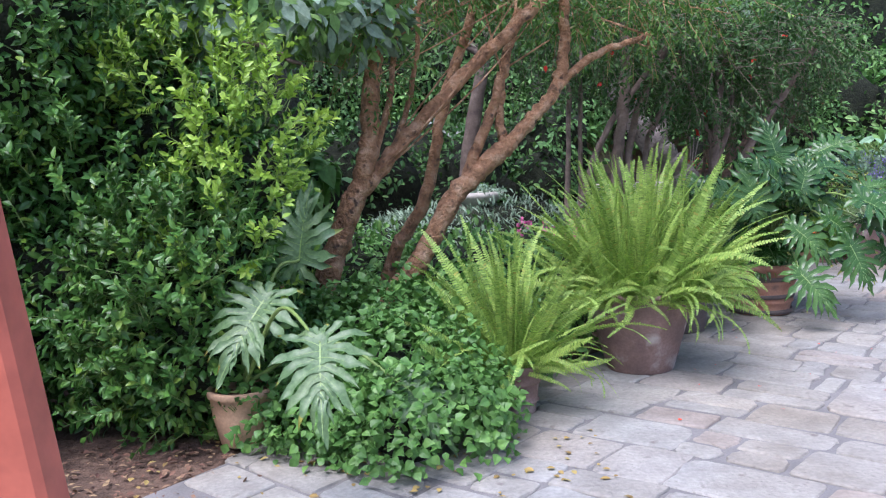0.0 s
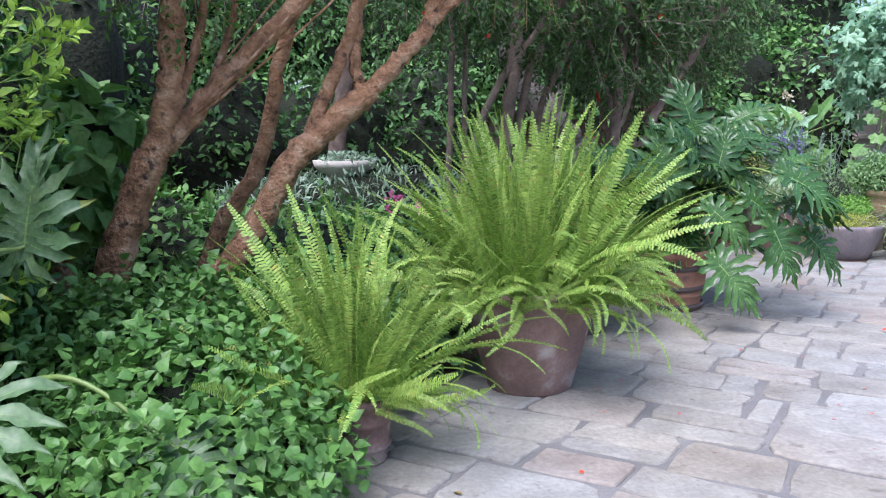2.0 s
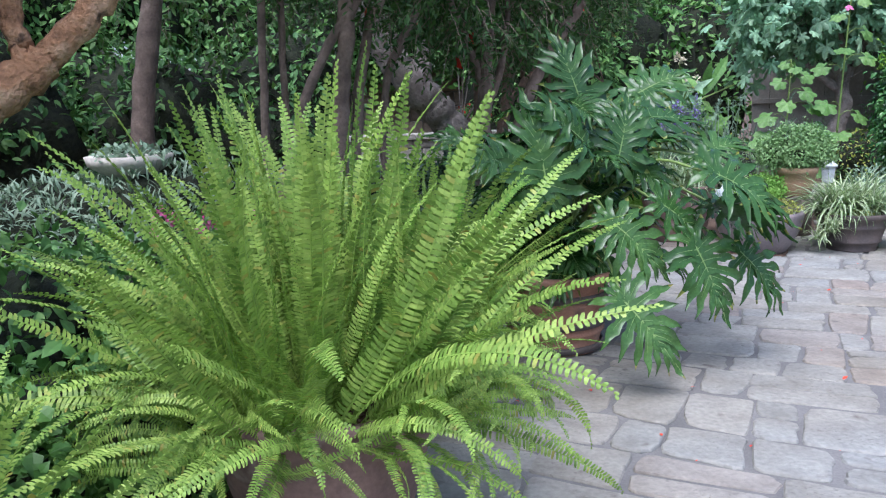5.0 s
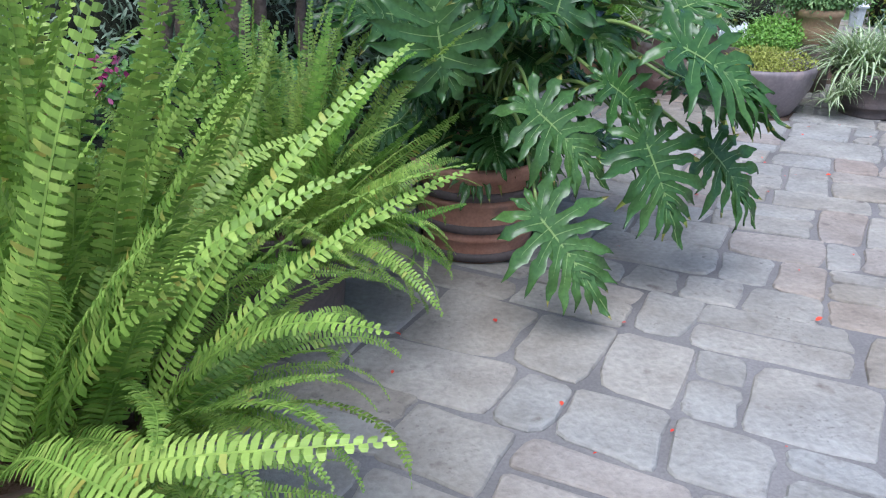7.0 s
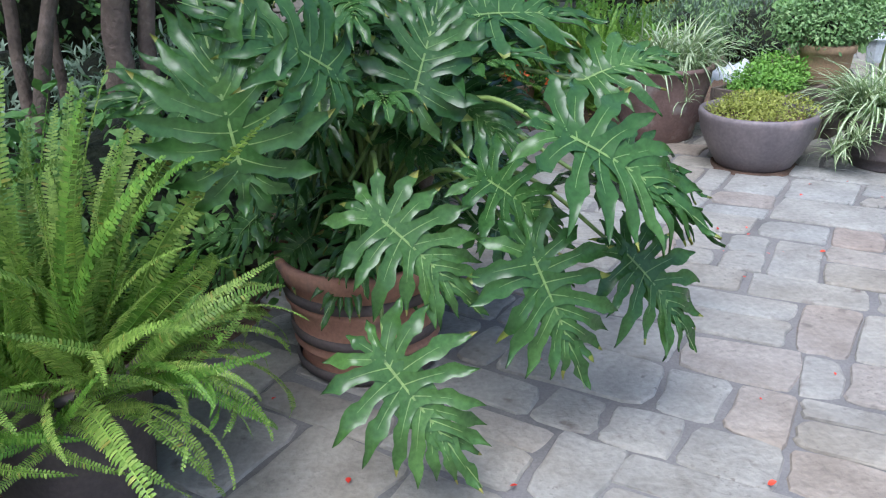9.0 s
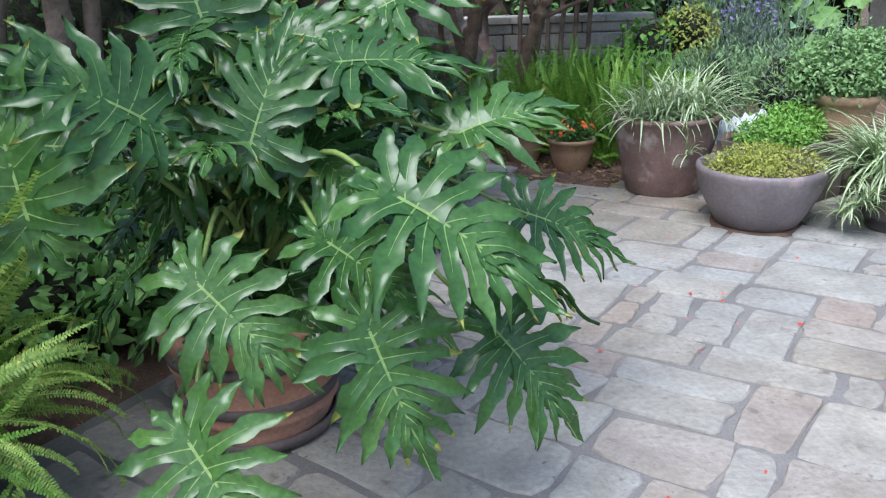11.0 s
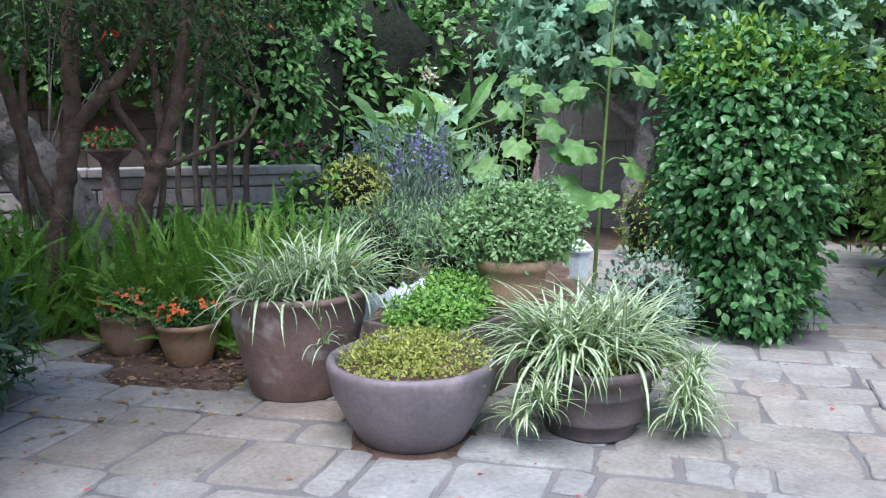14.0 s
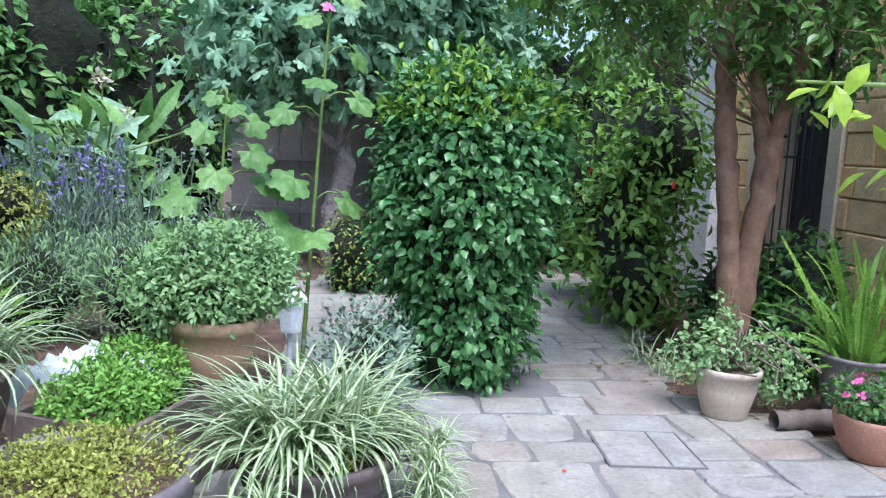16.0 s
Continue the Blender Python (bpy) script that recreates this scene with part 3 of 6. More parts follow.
def fern_fronds(parent, n, z0, base_r, length, seed, meshes=FRONDS, flat=75, skirt=0.2, mixed=False):
    """Fronds round a crown: upright within, arching outside, and a skirt of short ones over the rim."""
    r = np.random.default_rng(seed)
    for i in range(n):
        u = (i + 0.5) / n
        az = r.uniform(0, 2 * math.pi)
        if u > 1 - skirt:
            lean, k = r.uniform(40, 86), int(r.integers(4, 7))
            L = length * r.uniform(0.38, 0.70)
            br = base_r * r.uniform(0.75, 1.05)
        else:
            v = u / (1 - skirt)
            lean = flat * v ** 1.1 + r.normal() * 13
            k = int(np.clip(0.5 + v * 2.6 + r.normal() * 1.3, 0, 6))
            L = length * (r.uniform(0.84, 1.1) if r.random() < 0.42 else r.uniform(0.42, 0.86))
            br = base_r * (0.2 + 0.8 * math.sqrt(v)) * r.uniform(0.3, 1.08)
        loc = (-math.sin(az) * br, math.cos(az) * br, z0 + 0.02 * r.normal())
        m = Matrix.Translation(loc) @ Matrix.Rotation(az + r.normal() * 0.5, 4, "Z") @ Matrix.Rotation(-radians(max(1, lean)), 4, "X") @ Matrix.Rotation(r.normal() * 1.0, 4, "Z") @ Matrix.Diagonal((L * r.uniform(0.9, 1.2), L, L, 1))
        kit = FRONDS_DARK if mixed and r.random() < 0.2 else meshes
        child("frond", kit[k][r.integers(3)], parent, m)


def potted_fern(loc, kind, r, h, base, mat, n, length, seed, label, potlabel, spread=0.6, flat=75, skirt=0.2):
    ob = thing("potted_fern", loc, label, "potted fern", "potted ferns along the bed")
    pot_body(kind, r, h, base, mat, ob, seed, potlabel)
    fern_fronds(ob, n, h * 0.88, r * spread, length, seed, FRONDS_DARK if seed == 4 else FRONDS, flat, skirt, seed == 3)
    return ob


potted_fern((0.33, 3.99, 0), "ringed", 0.165, 0.29, 0.12, M_TERRA_OLD, 165, 0.90, 1, "bright green sword fern in a small weathered terracotta pot", "weathered brown terracotta pot", 0.75, 58, 0.34)
potted_fern((1.23, 4.92, 0), "urn", 0.35, 0.56, 0.22, M_TERRA_OLD, 440, 1.02, 2, "huge lush bright green sword fern in a large weathered clay pot", "large weathered clay pot with pale mineral bloom", 1.05, 48, 0.4)
potted_fern((1.78, 6.14, 0), "urn", 0.25, 0.47, 0.2, M_DARK_POT, 300, 0.88, 3, "sword fern in a dark pot beside the big fern", "dark brown clay pot", 1.0, 56, 0.5)
potted_fern((9.52, 8.02, 0), "urn", 0.21, 0.40, 0.15, M_GREY_POT, 80, 0.75, 4, "upright green fern in a grey ribbed pot by the house", "grey ribbed clay pot", 0.7, 50, 0.12)

# ---- philodendrons ----


def phil_mesh(seed, mat):
    """A deeply cut philodendron blade one unit long from its stalk: finger lobes along the midrib, with pale veins."""
    r = np.random.default_rng(seed)
    fold, bend = r.uniform(0.10, 0.24), r.uniform(0.16, 0.32)

    def lift(q):
        return fold * np.abs(q[:, 0]) - bend * (q[:, 0] ** 2 + (q[:, 1] - 0.1) ** 2)
    angs = (162, 137, 114, 94, 77, 62, 49, 37, 26)
    lens = (0.34, 0.43, 0.49, 0.52, 0.51, 0.47, 0.42, 0.36, 0.28)
    foot = (-0.04, -0.01, 0.04, 0.10, 0.17, 0.25, 0.34, 0.43, 0.52)
    lobes = [(sg, a + r.normal() * 4, L * r.uniform(0.88, 1.1), f) for sg in (-1, 1) for a, L, f in zip(angs, lens, foot)] + [(1, r.normal() * 4, 0.40, 0.58)]
    prof = np.array([0.19, 0.15, 0.108, 0.09, 0.09, 0.104, 0.122, 0.105, 0.095, 0.06, 0.034, 0.002])
    vs, qs, veins, o, dry = [], [], [], 0, []
    t = np.linspace(0, 1, len(prof))
    for k, (sg, a, L, f) in enumerate(lobes):
        d = np.array([sg * math.sin(radians(a)), math.cos(radians(a))])
        nrm = np.array([-d[1], d[0]])
        curve = 0.24 * L * t ** 2
        c = np.array([0, f]) + t[:, None] * L * d + curve[:, None] * np.array([-sg * 0.15, 0.8]) * (1 if a > 20 else 0)
        tooth = 1 + 0.26 * np.sin(t * 15 + r.uniform(0, 6)) * (t > 0.4)
        tooth2 = 1 + 0.26 * np.sin(t * 15 + r.uniform(0, 6)) * (t > 0.4)
        hw = prof * L * r.uniform(0.9, 1.1)
        lf, rt = c + (hw * tooth)[:, None] * nrm, c - (hw * tooth2)[:, None] * nrm
        ripple = 0.03 * np.sin(t * 8 + k * 1.7) * t - r.uniform(0.0, 0.16) * t ** 3
        off = 0.0015 * (k % 3) + 0.002
        n = len(t)
        worn = 2 if r.random() < 0.12 else 1 if r.random() < 0.25 else 0
        dry += [1 if i >= n - 1 - worn else 0 for i in range(n - 1)] * 2
        for col, raise_ in ((lf, 0.022), (c, 0.0), (rt, 0.022)):
            vs.append(np.c_[col, lift(col) + ripple + off + raise_ * np.minimum(1, t * 3)])
        qs += [(o + i, o + i + 1, o + n + i + 1, o + n + i) for i in range(n - 1)] + [(o + n + i, o + n + i + 1, o + 2 * n + i + 1, o + 2 * n + i) for i in range(n - 1)]
        o += 3 * n
        veins.append((np.c_[c, lift(c) + ripple + off + 0.003][:7], nrm, 0.0038))
    y = np.linspace(-0.08, 0.72, 9)
    hw = np.array([0.03, 0.11, 0.145, 0.15, 0.14, 0.115, 0.09, 0.06, 0.02])
    for sx in (-1, 0, 1):
        q = np.c_[sx * hw, y]
        vs.append(np.c_[q, lift(q)])
    qs += [(o + i, o + 9 + i, o + 10 + i, o + i + 1) for i in range(8)] + [(o + 9 + i, o + 18 + i, o + 19 + i, o + 10 + i) for i in range(8)]
    o += 27
    mid = np.c_[np.zeros(8), np.linspace(0, 0.95, 8)]
    veins.append((np.c_[mid, lift(mid) + 0.010], np.array([1.0, 0.0]), 0.009))
    nv, vq = len(qs), []
    for path, nrm, w in veins:
        wd = np.linspace(w, w * 0.25, len(path))[:, None] * np.array([*nrm, 0.0])
        vs += [path - wd, path + wd]
        m = len(path)
        vq += [(o + i, o + m + i, o + m + i + 1, o + i + 1) for i in range(m - 1)]
        o += 2 * m
    return fast_mesh("leaf", np.concatenate(vs), [np.array(qs), np.array(vq)], [mat, L_VEIN, L_WORN], [2 if q else 0 for q in dry] + [0] * (nv - len(dry)) + [1] * len(vq), True)


PHIL = [phil_mesh(s, L_PHIL) for s in range(5)]
PHIL_PALE = [phil_mesh(s + 20, L_PHIL_PALE) for s in range(3)]


def place_leaf(parent, base, me, pos, direc, normal, size, crown, r, stalk=0.008):
    """A blade at pos that points along direc, with its stalk from the crown."""
    y = Vector(direc).normalized()
    x = y.cross(Vector(normal)).normalized()
    z = x.cross(y)
    rot = Matrix((x, y, z)).transposed().to_4x4()
    loc = Vector(pos) - Vector(base)
    child("leaf", me, parent, Matrix.Translation(loc) @ rot @ Matrix.Diagonal((size * 0.9, size * 0.9, size * 0.9, 1)))
    a, b = np.array(crown) - np.array(base), np.array(loc)
    mid = a * 0.45 + b * 0.55 + np.array([0, 0, 0.14 + 0.1 * np.linalg.norm(b - a)])
    v, f = tube_arrays(smooth_path([a, mid, b], 8), np.linspace(stalk * 1.5, stalk * 0.8, 17), 6)
    child("stalk", fast_mesh("stalk", v, [f], L_STEM, smooth=True), parent)


def big_philodendron():
    base = (2.68, 6.86, 0)
    r = np.random.default_rng(31)
    ob = thing("potted_philodendron", base, "large glossy split-leaf philodendron in a ringed terracotta pot", "potted plant")
    pot_body("ringed", 0.335, 0.46, 0.255, M_TERRA, ob, 5, "terracotta pot with dark painted bands")
    for z in (0.03, 0.17, 0.33):
        rr = 0.262 + 0.066 * (z / 0.46) ** 0.8 + (0.010 if z < 0.1 else 0.0)
        v, f = lathe([(rr - 0.01, z - 0.02), (rr + 0.002, z - 0.018), (rr + 0.006, z), (rr + 0.006, z + 0.016), (rr - 0.006, z + 0.02)], 44, 0.006, 5)
        child("painted_band", fast_mesh("painted_band", v, [f], M_DARK_POT, smooth=True), ob, label="dark slate-blue painted band")
    v, f = join_arrays([limb([(0.02, 0, 0.38), (0.05, 0.03, 0.6), (0.0, 0.1, 0.85)], 0.05, 0.035, 9, 0.1, 0.008, 3), limb([(0.1, 0.05, 0.38), (0.25, 0.15, 0.6), (0.3, 0.3, 0.95)], 0.04, 0.03, 9, 0.1, 0.008, 4)])
    child("trunk", fast_mesh("trunk", v, [f], M_BARK_GREY, smooth=True), ob)
    crown = (2.72, 6.88, 0.56)
    shown = [((2.71, 5.95, 0.47), (0.40, -0.30, -0.52), (-0.1, -0.80, 0.6), 0.52), ((2.73, 6.13, 0.82), (0.52, -0.22, -0.48), (-0.1, -0.75, 0.62), 0.48),
             ((3.16, 6.11, 0.68), (0.28, -0.22, -0.70), (0.0, -0.85, 0.5), 0.52), ((3.38, 6.24, 0.85), (0.9, -0.14, -0.30), (0.05, 0.40, 0.85), 0.50),
             ((2.37, 6.07, 1.02), (-0.12, 0.05, 0.8), (0.05, -0.9, 0.35), 0.56), ((3.25, 6.09, 1.04), (0.62, -0.2, -0.34), (-0.15, -0.45, 0.85), 0.58),
             ((3.50, 6.25, 0.60), (0.55, -0.25, -0.62), (0.2, -0.75, 0.6), 0.48), ((2.85, 6.35, 1.12), (0.25, 0.2, 0.7), (0, -0.95, 0.25), 0.46),
             ((3.07, 6.60, 1.31), (0.9, 0.1, 0.02), (-0.1, -0.45, 0.85), 0.55), ((2.30, 6.45, 1.12), (-0.7, -0.3, 0.15), (0, -0.7, 0.7), 0.45),
             ((3.65, 6.85, 0.76), (0.85, -0.05, -0.32), (0.1, -0.5, 0.85), 0.50), ((3.42, 6.55, 1.10), (0.75, 0.15, 0.25), (-0.3, -0.6, 0.75), 0.46),
             ((2.72, 6.55, 1.42), (-0.2, 0.15, 0.7), (0.1, -0.9, 0.4), 0.5), ((3.20, 6.85, 1.45), (0.7, 0.1, 0.3), (-0.2, -0.6, 0.75), 0.5),
             ((2.62, 6.25, 1.22), (-0.45, -0.25, 0.35), (0.1, -0.7, 0.7), 0.5), ((3.05, 6.25, 0.88), (0.7, -0.1, -0.5), (0.0, -0.7, 0.7), 0.42)]
    for i, (p, d, nrm, s) in enumerate(shown):
        place_leaf(ob, base, PHIL[i % 5], p, d, nrm, s, crown, r)
    # inner and farther growth
    for i in range(64):
        az = r.uniform(0, 2 * math.pi)
        up = r.random()
        rad = r.uniform(0.1, 0.60) * (1 - 0.3 * up)
        out = np.array([math.cos(az), math.sin(az), 0])
        p = np.array([2.74, 6.92, 0.52 + 0.90 * up]) + out * rad
        if p[0] > 3.1 and p[2] > 0.9:
            continue
        d = out * 0.8 + np.array([0.1, 0, -0.5 + 0.9 * up * r.random()]) + r.normal(size=3) * 0.2
        nrm = out * 0.45 + np.array([0, -0.25, 0.85]) + r.normal(size=3) * 0.15
        place_leaf(ob, base, PHIL[r.integers(5)], p, d, nrm, r.uniform(0.30, 0.46), (crown[0] + 0.1 * r.normal(), crown[1] + 0.1 * r.normal(), 0.6 + 0.3 * up), r, 0.006)


def small_philodendron():
    base = (-1.16, 3.53, 0)
    r = np.random.default_rng(32)
    ob = thing("potted_philodendron", base, "pale split-leaf philodendron in a plain terracotta pot", "potted plant")
    pot_body("plain", 0.185, 0.31, 0.12, M_TERRA_PALE, ob, 6, "tan terracotta pot")
    crown = (-1.13, 3.51, 0.33)
    for i, (p, d, nrm, s) in enumerate([((-0.50, 2.58, 0.75), (0.08, -0.50, -0.42), (-0.05, -0.5, 1.0), 0.50), ((-0.95, 3.33, 0.81), (-0.2, -0.35, -0.35), (0.1, -0.6, 0.8), 0.57), ((-0.85, 3.72, 0.97), (0.1, 0.1, 0.8), (-0.2, -0.9, 0.3), 0.54), ((-0.22, 3.27, 0.35), (0.4, -0.3, -0.35), (0, -0.5, 1.15), 0.46), ((-1.28, 3.8, 0.6), (-0.3, 0.3, 0.5), (0.2, -0.7, 0.6), 0.46)]):
        place_leaf(ob, base, PHIL_PALE[i % 3], p, d, nrm, s, crown, r, 0.009)


big_philodendron()
small_philodendron()

# ---- spider plants and other pots ----


def blade_mesh(droop, seed):
    """A variegated blade one unit long: green margins and a cream middle."""
    r = np.random.default_rng(seed)
    n = 9
    s = np.linspace(0, 1, n)
    ang = radians(droop) * s ** 1.2
    tw = r.uniform(-0.5, 0.5) * s ** 2
    d = np.stack([np.sin(tw) * 0.5, np.sin(ang), np.cos(ang)], -1)
    p = np.concatenate([[[0, 0, 0]], np.cumsum(d[:-1] / (n - 1), 0)])
    w = 0.0155 * np.minimum(1, 0.5 + s * 2.5) * (1 - s ** 2.5) + 0.001
    up = np.stack([0 * s, np.cos(ang), -np.sin(ang)], -1)
    cols = [p + np.array([q, 0, 0]) * w[:, None] - up * (abs(q) * 0.35 * w)[:, None] for q in (-1, -0.52, 0.52, 1)]
    v = np.stack(cols, 1).reshape(-1, 3)
    f, sl = [], []
    for i in range(n - 1):
        for c in range(3):
            f.append((i * 4 + c, i * 4 + c + 1, i * 4 + c + 5, i * 4 + c + 4))
            sl.append(1 if c == 1 and i < n - 2 else 0)
    return fast_mesh("blade", v, [np.array(f)], [L_SPIDER, L_CREAM], sl, True)


BLADES = [blade_mesh(d, i) for i, d in enumerate((45, 70, 95, 115, 135, 150, 80, 120))]


def blades(parent, n, spots, length, seed, flat=60, wide=1.25):
    r = np.random.default_rng(seed)
    for i in range(n):
        x, y, z, sp = spots[r.integers(len(spots))]
        az = r.uniform(0, 2 * math.pi)
        lean = 4 + flat * 0.72 * r.random() ** 0.8
        L = length * r.uniform(0.55, 1.12)
        m = Matrix.Translation((x + r.normal() * sp, y + r.normal() * sp, z)) @ Matrix.Rotation(az, 4, "Z") @ Matrix.Rotation(-radians(lean), 4, "X") @ Matrix.Diagonal((L * wide, L, L, 1))
        child("blade", BLADES[r.integers(8)], parent, m)


def runner(parent, pts, seed, n=26, length=0.2):
    """A hanging stolon with a young tuft."""
    r = np.random.default_rng(seed)
    v, f = tube_arrays(smooth_path(pts, 8), np.full(8 * (len(pts) - 1) + 1, 0.0025), 4)
    child("runner", fast_mesh("runner", v, [f], L_STEM), parent)
    blades(parent, n, [(*pts[-1], 0.02)], length, seed, 120, 2.2)


a = thing("potted_spider_plant", (5.02, 9.84, 0), "variegated spider plant in a tall brown clay pot", "potted plant", "pots at the bed corner")
pot_body("urn", 0.365, 0.55, 0.25, M_TERRA_OLD, a, 11, "tall weathered brown clay pot")
blades(a, 560, [(-0.15, -0.1, 0.5, 0.08), (0.12, -0.05, 0.5, 0.08), (0.0, 0.12, 0.5, 0.08), (0.2, 0.1, 0.5, 0.06)], 0.52, 12, 86)
runner(a, [(0.05, -0.3, 0.53), (0.03, -0.40, 0.5), (0.05, -0.37, 0.33)], 13, 16, 0.17)

a = thing("potted_thyme", (5.37, 8.99, 0), "low golden thyme in a wide grey clay bowl", "potted plant", "pots at the bed corner")
v, f = lathe([(0.0, 0.004), (0.27, 0.005), (0.3, -0.008)], 36, 0.03, 4)
child("soil_ring", fast_mesh("soil_ring", v, [f], M_SOIL), a)
pot_body("bowl", 0.39, 0.375, 0.23, M_GREY_POT, a, 14, "wide grey clay bowl with reddish rim")
v, f = cloud_leaves([(-0.12, 0.02, 0.37, 0.2, 0.24, 0.07), (0.1, -0.02, 0.38, 0.22, 0.24, 0.08), (0.0, 0.1, 0.4, 0.2, 0.18, 0.08)], 5200, 0.021, np.random.default_rng(5), T_SMALL, -0.3, 0.4, 1.0, 3)
child("foliage", fast_mesh("foliage", v, [f], L_THYME), a)["kind"] = "stuff"

a = thing("potted_spider_plant", (6.18, 8.78, 0), "arching variegated spider plant spilling over a dark ringed pot", "potted plant", "pots at the bed corner")
pot_body("ringed", 0.315, 0.34, 0.2, M_DARK_POT, a, 15, "dark grey ringed clay pot")
blades(a, 760, [(-0.1, 0.0, 0.3, 0.06), (0.1, 0.02, 0.3, 0.07), (0.15, 0.12, 0.3, 0.07), (-0.12, 0.12, 0.3, 0.05)], 0.54, 16, 74)
for i, q in enumerate([[(-0.25, -0.1, 0.33), (-0.36, -0.14, 0.34), (-0.37, -0.17, 0.2)], [(-0.25, -0.05, 0.33), (-0.39, -0.05, 0.33), (-0.40, -0.08, 0.12)], [(0.2, -0.2, 0.33), (0.28, -0.30, 0.36), (0.29, -0.33, 0.22)], [(0.25, -0.1, 0.33), (0.38, -0.18, 0.36), (0.40, -0.22, 0.16)], [(0.25, 0.0, 0.33), (0.44, -0.05, 0.38), (0.46, -0.1, 0.2)], [(0.22, -0.15, 0.33), (0.34, -0.3, 0.36), (0.36, -0.31, 0.10)], [(0.25, -0.05, 0.33), (0.42, -0.1, 0.42), (0.46, -0.18, 0.3)], [(0.2, -0.2, 0.33), (0.25, -0.34, 0.34), (0.26, -0.36, 0.16)], [(0.25, -0.1, 0.33), (0.33, -0.25, 0.36), (0.34, -0.27, 0.28)], [(0.25, 0.05, 0.33), (0.40, 0.0, 0.40), (0.43, -0.02, 0.28)], [(-0.2, -0.2, 0.33), (-0.33, -0.2, 0.36), (-0.34, -0.2, 0.24)]]):
    runner(a, q, 40 + i, 44, 0.21)
v, f = cloud_leaves([(0, -0.05, 0.33, 0.16, 0.14, 0.06)], 500, 0.028, np.random.default_rng(6), T_ROUND, -0.3, 0.3, 1.0, 3)
child("foliage", fast_mesh("foliage", v, [f], L_THYME), a)["kind"] = "stuff"


def impatiens(loc, mat, seed, label):
    ob = thing("flower_pot", loc, label, "flower pot", "pair of small flower pots")
    r = np.random.default_rng(seed)
    pot_body("plain", 0.19, 0.26, 0.12, mat, ob, seed, "small tan terracotta pot with stains")
    v, f = cloud_leaves([(0, 0, 0.29, 0.2, 0.2, 0.11)], 700, 0.045, r, T_OVAL, 0.1, 0.5, 1.0, seed)
    child("foliage", fast_mesh("foliage", v, [f], L_BOX), ob)["kind"] = "stuff"
    for i in range(24):
        d = unit(1, r)[0]
        d[2] = abs(d[2]) * 0.8 + 0.15
        c = np.array([0, 0, 0.30]) + d * np.array([0.2, 0.2, 0.115])
        side = unit(5, r)
        dirs = np.cross(side, d)
        vv, ff = scatter(T_ROUND, np.repeat(c[None], 5, 0), dirs, np.repeat(d[None], 5, 0), np.full(5, 0.028))
        child("flower", fast_mesh("flower", vv, [ff], L_ORANGE), ob)


impatiens((4.16, 11.06, -0.03), M_TERRA_PALE, 61, "small terracotta pot of orange impatiens on mulch")
impatiens((4.50, 10.66, -0.03), M_TERRA_PALE, 62, "small stained clay pot of orange impatiens on mulch")

# herb pot, trough, lantern
a = thing("potted_herb", (6.2, 9.66, 0), "bushy flowering herb in a tall tan clay pot", "potted plant")
v, f = lathe([(0, 0), (0.17, 0), (0.165, 0.3), (0.15, 0.36), (0, 0.36)], 28)
child("stand", fast_mesh("stand", v, [f], M_WOODDARK, smooth=True), a, label="dark wooden stand")
v, f = lathe([(0.0, 0.362), (0.11, 0.362), (0.145, 0.40), (0.182, 0.52), (0.19, 0.61), (0.205, 0.615), (0.212, 0.665), (0.203, 0.675), (0.178, 0.675), (0.17, 0.635), (0.0, 0.63)], 40, 0.006)
child("pot", fast_mesh("pot", v, [f], M_TERRA_PALE, smooth=True), a, label="wide tan terracotta pot")
r_ = np.random.default_rng(65)
hb = [(-0.30, 0.05, 0.84, 0.18, 0.2, 0.2), (0.22, -0.05, 0.86, 0.2, 0.2, 0.2), (0.0, 0.1, 0.95, 0.26, 0.24, 0.2), (-0.16, 0.0, 1.02, 0.14, 0.14, 0.16), (0.2, 0.08, 1.04, 0.15, 0.15, 0.15), (0.36, 0.02, 0.9, 0.1, 0.12, 0.14), (-0.05, -0.15, 0.8, 0.2, 0.14, 0.16)]
hb = [(x * 0.82, y * 0.82, 0.70 + (z - 0.68) * 0.74, a_ * 0.82, b_ * 0.82, c_ * 0.78) for x, y, z, a_, b_, c_ in hb]
# Added dark core that stands in for shade inside the herb.
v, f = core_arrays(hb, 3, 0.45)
child("inner_growth", fast_mesh("inner_growth", v, [f], M_CORE_SHADE), a)["kind"] = "stuff"
v, f = cloud_leaves(hb, 9500, 0.038, r_, T_OVAL, 0.1, 0.45, 1.0, 4, clump=6)
child("foliage", fast_mesh("foliage", v, [f], L_BASIL), a)["kind"] = "stuff"
pp = np.array([0, 0.05, 0.90]) + unit(160, r_) * np.array([0.34, 0.28, 0.2])
pp = pp[pp[:, 2] > 0.93]
dd = np.repeat([[0, 0, 1.0]], len(pp), 0) + r_.normal(size=pp.shape) * 0.2
v, f = join_arrays([scatter(T_SMALL, pp + dd * k, r_.normal(size=pp.shape), dd, np.full(len(pp), 0.02)) for k in (0.02, 0.045, 0.07, 0.09)])
child("bloom", fast_mesh("bloom", v, [f], L_SAGE), a)["kind"] = "stuff"


def box_arrays(x0, x1, y0, y1, z0, z1, bev=0.004):
    """A bar with chamfered long edges."""
    bm = bmesh.new()
    bmesh.ops.create_cube(bm, size=1.0)
    for q in bm.verts:
        q.co = ((x0 + x1) / 2 + q.co.x * (x1 - x0), (y0 + y1) / 2 + q.co.y * (y1 - y0), (z0 + z1) / 2 + q.co.z * (z1 - z0))
    bmesh.ops.bevel(bm, geom=bm.edges[:], offset=bev, segments=1, affect="EDGES")
    return bm


